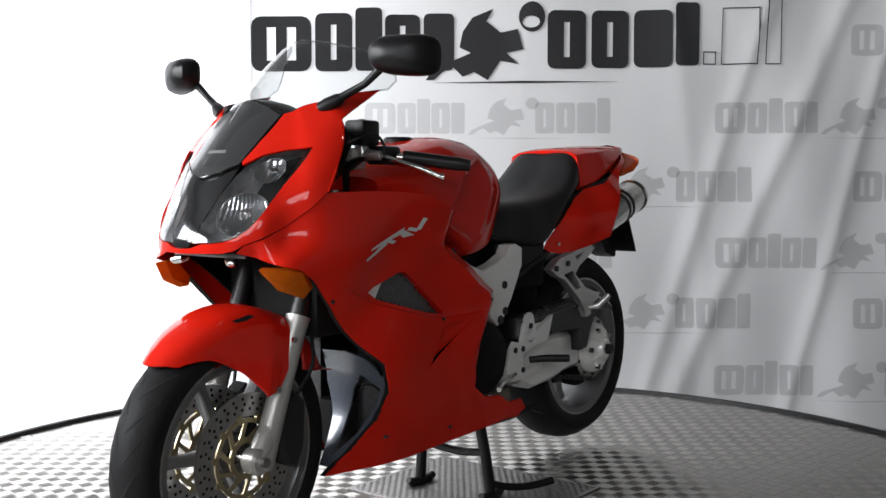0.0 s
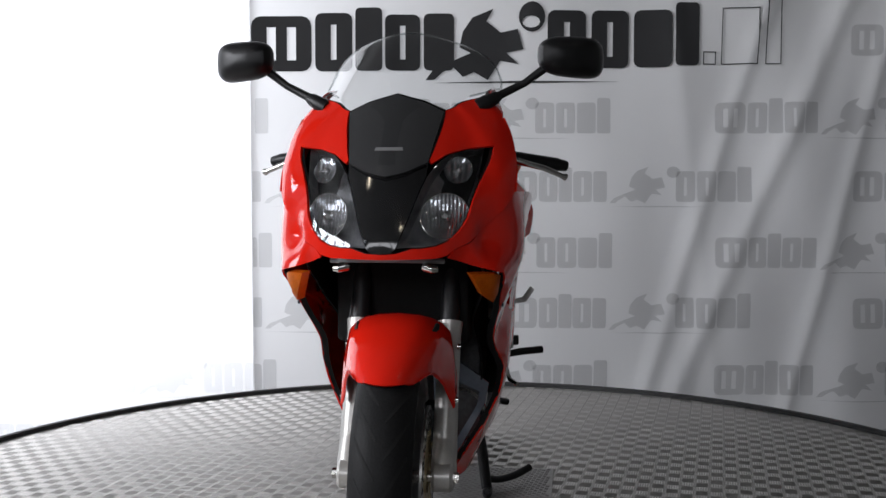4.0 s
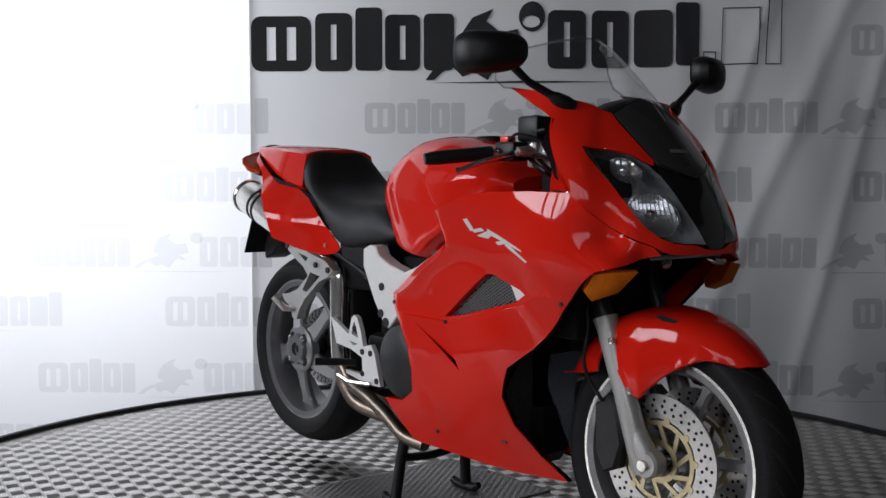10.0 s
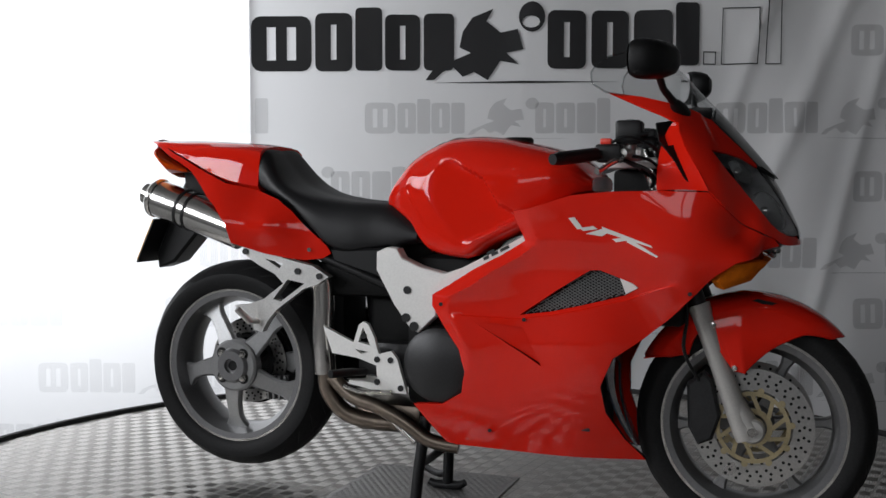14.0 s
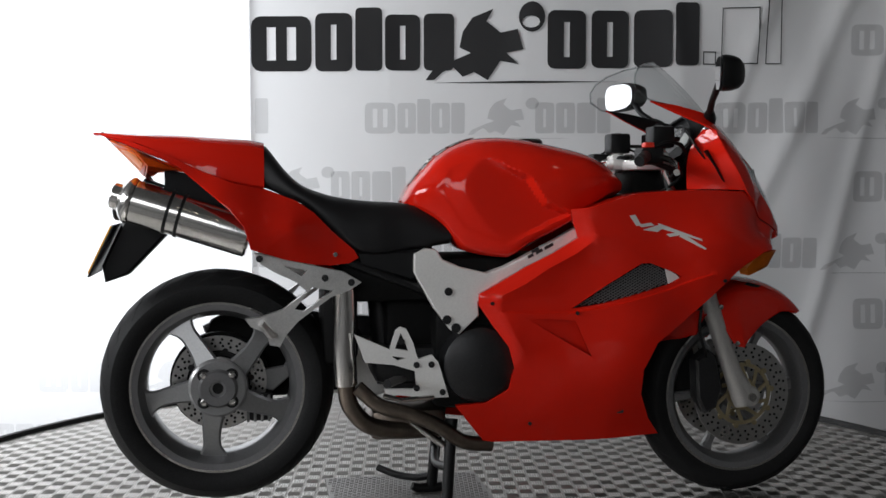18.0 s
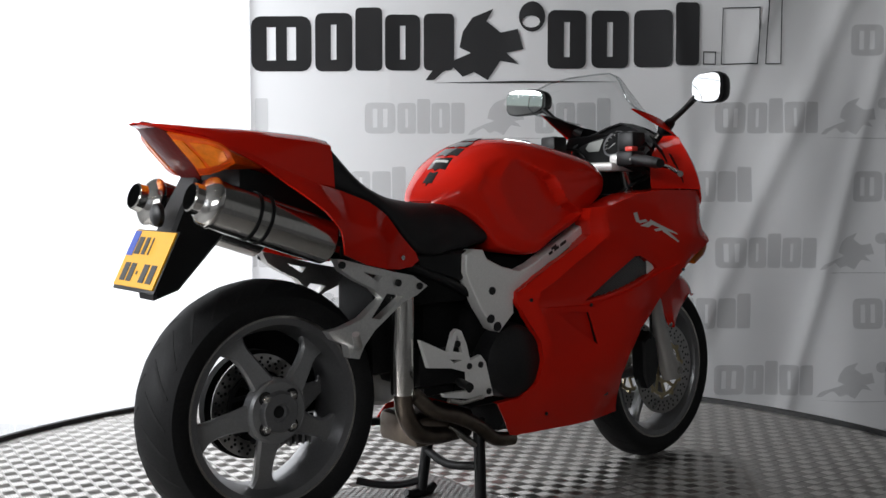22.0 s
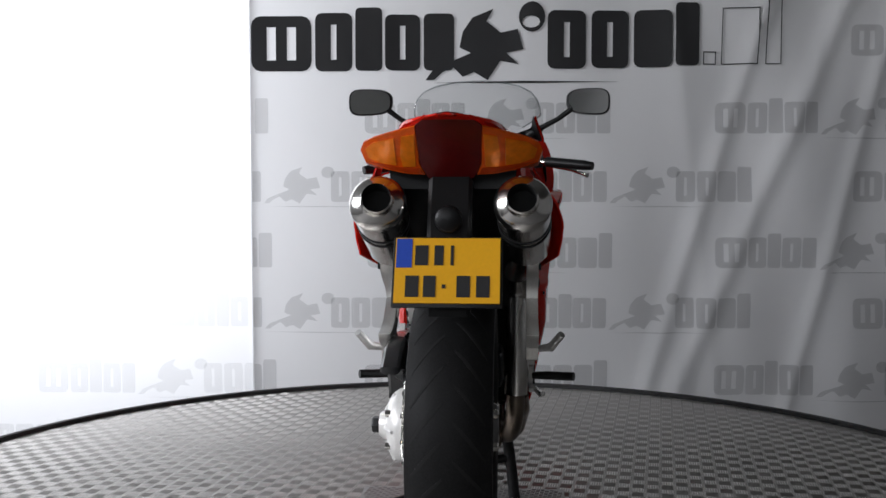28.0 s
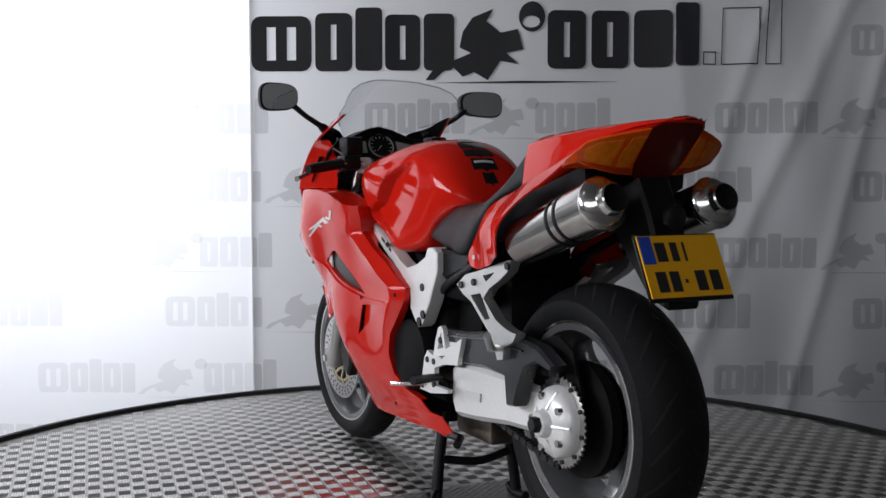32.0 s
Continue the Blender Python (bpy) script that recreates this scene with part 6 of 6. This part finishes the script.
        add_box(bm, 0.485, min(side * 0.125, side * 0.185), 1.01, 0.55, max(side * 0.125, side * 0.185), 1.070, 0.008)
        part("fluid_reservoir", bm, BLACK_PLASTIC, bar, "black fluid reservoir")
        tube_part("master_cylinder", [(0.520, side * 0.120, 0.985), (0.515, side * 0.165, 0.988), (0.508, side * 0.205, 0.986)], [0.013, 0.015, 0.011], ALU, bar, "bright cast master cylinder", 14)
        tube_part("adjuster", [(0.535, side * 0.178, 1.032), (0.566, side * 0.172, 1.036)], [0.009, 0.006], BLACK_PLASTIC, bar, "black adjuster knob", 10)
        bm = bmesh.new()
        add_spin(bm, [(0.0005, 0.002), (0.010, 0.002), (0.011, 0.0), (0.0005, -0.001)], (0.518, side * 0.155, 1.0705), 16, "z")
        part("reservoir_mark", bm, MID_GREY, bar, "pale round mark on the reservoir lid")
        tube_part("cable", [(0.50, side * 0.17, 0.985), (0.57, side * 0.16, 0.97), (0.60, side * 0.10, 0.92), (0.56, side * 0.05, 0.86)], 0.004, BLACK_PLASTIC, bar, "black control cable", 8, 20)
    bm = bmesh.new()
    add_box(bm, 0.46, -0.125, 0.952, 0.585, 0.125, 0.98, 0.008)
    add_box(bm, 0.43, -0.03, 0.955, 0.47, 0.03, 0.985, 0.006)
    part("top_yoke", bm, SILVER, bike, "cast aluminium top yoke")
    for side in (1, -1):
        bm = bmesh.new()
        add_spin(bm, [(0.0005, 0.03), (0.012, 0.03), (0.014, 0.026), (0.024, 0.024), (0.026, 0.018), (0.026, 0.0), (0.0005, 0.0)], (0.53, side * 0.095, 0.975), 20, "z")
        part("fork_cap", bm, BRUSHED, bike, "steel fork cap")
        bm = bmesh.new()
        add_box(bm, 0.478, min(side * 0.10, side * 0.15), 0.972, 0.548, max(side * 0.10, side * 0.15), 1.004, 0.008)
        part("bar_clamp", bm, SILVER, bike, "cast aluminium bar clamp")
        tube_part("reservoir_stalk", [(0.515, side * 0.16, 0.98), (0.518, side * 0.150, 1.018)], 0.017, ALU, bike, "aluminium master cylinder stalk", 10)
        tube_part("stay", [(0.56, side * 0.06, 0.95), (0.62, side * 0.10, 1.0), (0.66, side * 0.15, 1.07)], 0.006, BRUSHED, bike, "steel fairing stay", 8)
        tube_part("hose", [(0.535, side * 0.15, 1.03), (0.60, side * 0.13, 1.02), (0.615, side * 0.07, 0.95), (0.57, side * 0.03, 0.88)], 0.0055, BLACK_PLASTIC, bike, "black brake hose", 8, 20)
        tube_part("cable", [(0.46, side * 0.19, 1.0), (0.53, side * 0.21, 1.03), (0.60, side * 0.16, 0.99), (0.58, side * 0.08, 0.90)], 0.0035, BLACK_PLASTIC, bike, "thin black cable", 6, 20)
    box_part("steering_head", (0.47, -0.085, 0.80), (0.60, 0.085, 0.952), DEEP, bike, "black steering head below the yoke", 0.012)
    for y0, y1 in ((0.14, 0.05), (0.12, -0.02), (-0.13, -0.05), (-0.15, 0.02), (0.16, 0.10), (-0.16, -0.10)):
        tube_part("cable", [(0.51, y0, 0.975), (0.56 + 0.2 * abs(y1), y0 * 1.1, 0.945), (0.57, y1, 0.905), (0.50, y1 * 0.8, 0.86)], 0.005, BLACK_PLASTIC, bike, "black control cable", 8, 16)
    bm = bmesh.new()
    add_spin(bm, [(0.0005, 0.012), (0.016, 0.012), (0.02, 0.008), (0.022, 0.0), (0.0005, 0.0)], (0.475, 0, 0.984), 18, "z")
    part("ignition_switch", bm, BLACK_PLASTIC, bike, "black ignition switch")
    # instrument cluster: a peaked hood round a sunk face with a round dial between two windows
    hood = [(0.0, 1.113), (0.05, 1.101), (0.10, 1.079), (0.155, 1.056), (0.170, 1.034), (0.150, 0.995), (0.09, 0.980)]
    hood = hood + [(-y, z) for y, z in reversed(hood[1:])]
    lean = lambda z: 0.655 - (1.113 - z) * 0.55

    def hood_ring(scale, dx):
        return [(lean(1.04 + (z - 1.04) * scale) + dx, y * scale, 1.04 + (z - 1.04) * scale) for y, z in hood]
    bm = bmesh.new()
    add_loft(bm, [hood_ring(0.80, 0.075), hood_ring(0.97, 0.05), hood_ring(1.0, 0.004), hood_ring(0.985, -0.003), hood_ring(0.93, 0.0), hood_ring(0.90, 0.014)])
    ip = part("instrument_panel", bm, BLACK_PLASTIC, bike, "black peaked instrument hood with a sunk face")
    M = Matrix.Translation((lean(1.045) + 0.0125, 0, 1.045)) @ Matrix.Rotation(radians(28.8), 4, "Y")
    r = 0.044
    bm = bmesh.new()
    add_spin(bm, [(r * 0.9, -0.001), (r, -0.006), (r * 1.06, 0.0), (r, 0.004)], (0, 0, 0), 32, "x")
    bmesh.ops.transform(bm, matrix=M, verts=bm.verts)
    part("dial_ring", bm, MID_GREY, ip, "grey dial ring")
    bm = bmesh.new()
    add_spin(bm, [(0.0005, -0.0014), (r * 0.92, -0.0014), (r * 0.92, 0.001), (0.0005, 0.001)], (0, 0, 0), 28, "x")
    bmesh.ops.transform(bm, matrix=M, verts=bm.verts)
    part("dial_face", bm, GLOSS_BLACK, ip, "dark dial face")
    bm = bmesh.new()
    for k in range(11):
        q = radians(215 - 25 * k)
        add_tube(bm, [(-0.0022, math.cos(q) * r * w, math.sin(q) * r * w) for w in (0.70, 0.86)], 0.0008, 4)
    add_tube(bm, [(-0.003, 0, 0), (-0.003, 0.018, -0.020)], [0.0016, 0.0007], 4)
    bmesh.ops.transform(bm, matrix=M, verts=bm.verts)
    part("dial_marks", bm, WHITE_PAINT, ip, "white marks and pointer")
    for side in (1, -1):
        win = [(side * y, z) for y, z in ((0.056, 0.018), (0.112, 0.004), (0.118, -0.018), (0.100, -0.030), (0.056, -0.028))]
        bm = bmesh.new()
        rim = [(-0.003, y, z) for y, z in win]
        add_loft(bm, [rim, [(-0.0005, y, z) for y, z in win]])
        bmesh.ops.transform(bm, matrix=M, verts=bm.verts)
        part("display_window", bm, DISPLAY, ip, "pale grey display window", False)
    # red stop switch and its housing on the throttle side
    box_part("stop_switch", (0.452, -0.208, 1.008), (0.480, -0.180, 1.024), RED_SWITCH, bike, "small red stop switch", 0.004)
    # cockpit lining
    lin = [(0.165, 0.90), (0.20, 0.94), (0.205, 1.02), (0.17, 1.065), (0.08, 1.078), (0, 1.085), (-0.08, 1.078), (-0.17, 1.065), (-0.205, 1.02), (-0.20, 0.94), (-0.165, 0.90), (-0.08, 0.87), (0.08, 0.87)]
    sheet("cockpit_lining", lin, lambda uv: [(nose_x(min(abs(y), 0.2), z) - 0.09, y, z) for y, z in uv], BLACK_PLASTIC, bike, "black cockpit lining", 0.03, 0.004)
    box_part("cockpit_tray", (0.40, -0.21, 0.86), (0.66, 0.21, 0.885), BLACK_PLASTIC, bike, "black tray round the steering head", 0.008)
    # mirrors
    for side in (1, -1):
        st = tube_part("mirror", [(0.655, side * 0.185, 1.095), (0.645, side * 0.205, 1.105), (0.625, side * 0.27, 1.138), (0.620, side * 0.320, 1.175)], [0.014, 0.010, 0.0085, 0.010], BLACK_PLASTIC, bike, "black rear-view mirror on a stalk", 12)
        bm = bmesh.new()
        add_tube(bm, [(0.662, side * 0.168, 1.084), (0.655, side * 0.186, 1.093), (0.645, side * 0.207, 1.105), (0.641, side * 0.216, 1.110)], [0.016, 0.0175, 0.0145, 0.010], 16)
        part("mirror_foot", bm, BLACK_PLASTIC, st, "black rubber mirror foot")
        c = Vector((0.598 if side > 0 else 0.606, side * 0.371, 1.196))
        back, fr = [], []
        for sc, dx in ((1.0, -0.006), (1.03, 0.004), (0.98, 0.024), (0.84, 0.042), (0.55, 0.055), (0.2, 0.060), (0.05, 0.0605)):
            ring = []
            for k in range(28):
                a = 2 * math.pi * k / 28
                ca, sa = math.cos(a), math.sin(a)
                e = 0.62
                yy, zz = 0.071 * abs(ca) ** e * (1 if ca > 0 else -1), 0.044 * abs(sa) ** e * (1 if sa > 0 else -1) * (1 + 0.13 * side * ca)
                ring.append(c + Vector((dx - side * yy * sc * 0.34, yy * sc, zz * sc - 0.04 * side * yy * sc)))
            back.append(ring)
        bm = bmesh.new()
        add_loft(bm, back)
        part("mirror_shell", bm, BLACK_PLASTIC, st, "black oval mirror shell")
        bm = bmesh.new()
        face = [c + (p - c) * 0.92 + Vector((-0.0075, 0, 0)) for p in back[0]]
        bm.faces.new([bm.verts.new(p) for p in face])
        part("mirror_glass", bm, MIRROR, st, "mirror glass", False)


front_end()


def steer():
    """The front wheel, fork and mudguard stand turned a little to the left about the steering axis."""
    m = Matrix.Translation((0.50, 0, 0.975)) @ Matrix.Rotation(radians(3.0), 4, Vector((-0.345, 0, 0.939))) @ Matrix.Translation((-0.50, 0, -0.975))
    for ob in bike.children:
        if ob.name.split(".")[0] in ("front_wheel", "fork_leg", "brake_caliper", "front_mudguard", "handlebar", "top_yoke", "fork_cap", "bar_clamp", "reservoir_stalk", "stop_switch", "ignition_switch"):
            ob.matrix_basis = m


steer()


AMBER_BRIGHT = glowing_lens("bright_amber_lens", (1.0, 0.21, 0.006), 0.15, 0.25)
ORANGE_DARK = glowing_lens("dark_orange_lens", (0.50, 0.045, 0.003), 0.2)


def rear_end():
    # tail lamp: red middle between two amber flanks
    def rear(uv):
        y, z = uv[:, 0], uv[:, 1]
        x = -0.968 + (1.046 - z) * 0.95 + 1.6 * np.abs(y) ** 2.0
        return np.stack([x, y, z], 1)
    half = [(0.0, 1.052), (0.03, 1.048), (0.054, 1.037), (0.066, 1.028), (0.064, 1.0), (0.062, 0.955), (0.048, 0.930), (0.022, 0.911)]
    mid = half + [(0.0, 0.906)] + [(-y, z) for y, z in reversed(half[1:])]
    lamp = sheet("tail_lamp", mid, rear, RED_LENS, bike, "dark red tail lamp lens", 0.014, 0.005, flip=True)
    for side in (1, -1):
        o = [(side * y, z) for y, z in ((0.0675, 1.027), (0.12, 1.016), (0.155, 1.008), (0.178, 1.0), (0.187, 0.985), (0.178, 0.960), (0.13, 0.944), (0.09, 0.936), (0.054, 0.934), (0.0635, 0.955), (0.0655, 1.0))]
        amb = sheet("rear_turn_signal", o, rear, AMBER, bike, "amber rear turn signal", 0.014, 0.005, flip=True)
        proud = lambda uv: rear(uv) - np.array([[0.0025, 0, 0]])
        sheet("signal_bulb_window", [(side * y, z) for y, z in ((0.069, 1.012), (0.096, 1.008), (0.102, 0.972), (0.098, 0.950), (0.071, 0.950))], proud, AMBER_BRIGHT, amb, "bright ribbed amber bulb window", 0.012, 0.002, flip=True)
        sheet("signal_inner_lens", [(side * y, z) for y, z in ((0.112, 1.005), (0.158, 0.998), (0.176, 0.986), (0.170, 0.968), (0.140, 0.957), (0.112, 0.953))], proud, AMBER_BRIGHT, amb, "bright amber inner lens", 0.012, 0.002, flip=True)
        sheet("signal_lower_band", [(side * y, z) for y, z in ((0.064, 0.9465), (0.104, 0.949), (0.150, 0.957), (0.172, 0.961), (0.13, 0.946), (0.09, 0.938), (0.058, 0.936))], proud, ORANGE_DARK, amb, "dark orange lower edge of the lens", 0.012, 0.002, flip=True)
        edge = [(0.0675, 1.027), (0.12, 1.016), (0.155, 1.008), (0.178, 1.0), (0.187, 0.985), (0.178, 0.960), (0.14, 0.947)]
        e3 = [Vector(q) for q in rear(np.array([(side * y, z) for y, z in edge]))]
        bm = bmesh.new()
        tip = Vector((-0.755, side * 0.168, 0.950))
        ring = [[e + (tip + (e - tip) * 0.12 - e) * u + Vector((0, side * 0.006 * math.sin(math.pi * u), 0)) for e in e3] for u in (0.0, 0.25, 0.5, 0.75, 1.0)]
        add_loft(bm, ring, closed=False)
        bmesh.ops.solidify(bm, geom=bm.faces[:], thickness=0.004)
        part("signal_side", bm, AMBER, amb, "amber lens wrapping the flank")
    bm = bmesh.new()
    add_loft(bm, [[(-0.80, -0.13, 0.905), (-0.80, 0.13, 0.905), (-0.80, 0.135, 0.955), (-0.80, -0.135, 0.955)], [(-0.62, -0.12, 0.84), (-0.62, 0.12, 0.84), (-0.62, 0.13, 0.91), (-0.62, -0.13, 0.91)], [(-0.38, -0.12, 0.76), (-0.38, 0.12, 0.76), (-0.38, 0.12, 0.84), (-0.38, -0.12, 0.84)]])
    part("under_tail", bm, BLACK_PLASTIC, bike, "black tray under the tail")
    # number plate holder
    br = [(-0.86, 0.93), (-0.78, 0.90), (-0.76, 0.83), (-0.81, 0.775), (-0.905, 0.675), (-0.965, 0.655), (-0.972, 0.70), (-0.925, 0.80), (-0.90, 0.86)]
    hold = prism_part("plate_holder", br, -0.045, 0.045, BLACK_PLASTIC, bike, "black number plate holder", 0.008)
    R = Matrix.Translation((-0.970, 0, 0.747)) @ Matrix.Rotation(radians(26), 4, "Y")
    bm = bmesh.new()
    add_box(bm, 0.004, -0.108, -0.076, 0.010, 0.108, 0.073, 0.002)
    bmesh.ops.transform(bm, matrix=R, verts=bm.verts)
    part("plate_backing", bm, BLACK_PLASTIC, hold, "black plate backing")

    def rect(name, y0, z0, y1, z1, x, mat, label, th=0.001):
        bm = bmesh.new()
        add_box(bm, x, y0, z0, x + th, y1, z1, 0.0)
        bmesh.ops.transform(bm, matrix=R, verts=bm.verts)
        return part(name, bm, mat, hold, label, False)
    rect("number_plate", -0.103, -0.068, 0.103, 0.068, 0.0, PLATE_YELLOW, "yellow number plate with plain black bars", 0.004)
    rect("plate_field", 0.070, 0.005, 0.101, 0.066, -0.0012, PLATE_BLUE, "blue field on the plate")
    for y, w in ((0.052, 0.024), (0.018, 0.016), (-0.008, 0.004)):
        rect("plate_bar", y - w / 2 - 0.002, 0.010, y + w / 2, 0.052, -0.0012, INK, "plain black bar")
    for y, w in ((0.068, 0.026), (0.034, 0.024), (0.006, 0.007), (-0.032, 0.026), (-0.070, 0.026)):
        rect("plate_bar", y - w / 2, -0.056 if w > 0.01 else -0.038, y + w / 2, -0.012 if w > 0.01 else -0.030, -0.0012, INK, "plain black bar")
    bm = bmesh.new()
    add_spin(bm, [(0.0005, -0.012), (0.020, -0.011), (0.026, -0.006), (0.028, 0.004), (0.0005, 0.006)], (-0.935, 0.0, 0.845), 24, "x")
    part("plate_lamp", bm, BLACK_PLASTIC, hold, "small plate lamp")


rear_end()

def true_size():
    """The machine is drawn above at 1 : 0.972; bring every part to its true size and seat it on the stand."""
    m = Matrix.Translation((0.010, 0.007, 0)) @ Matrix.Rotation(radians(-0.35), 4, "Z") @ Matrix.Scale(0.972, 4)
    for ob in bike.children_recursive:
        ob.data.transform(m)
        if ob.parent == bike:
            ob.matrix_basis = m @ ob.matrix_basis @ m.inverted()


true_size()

# ---- movement ----
# the turntable runs at an even speed: degrees at the start, degrees a second
START, SPEED = -126.69, 7.6263
TURN = [(t, START + SPEED * t) for t in range(0, 33, 2)]


def motions():
    walk(table, [(t, pose(0, 0, 0, 0, 0, a)) for t, a in TURN])
    walk(bike, [(t, pose(0, 0, 0, 0, 0, a) @ pose(0, -0.0488, 0)) for t, a in TURN])


motions()
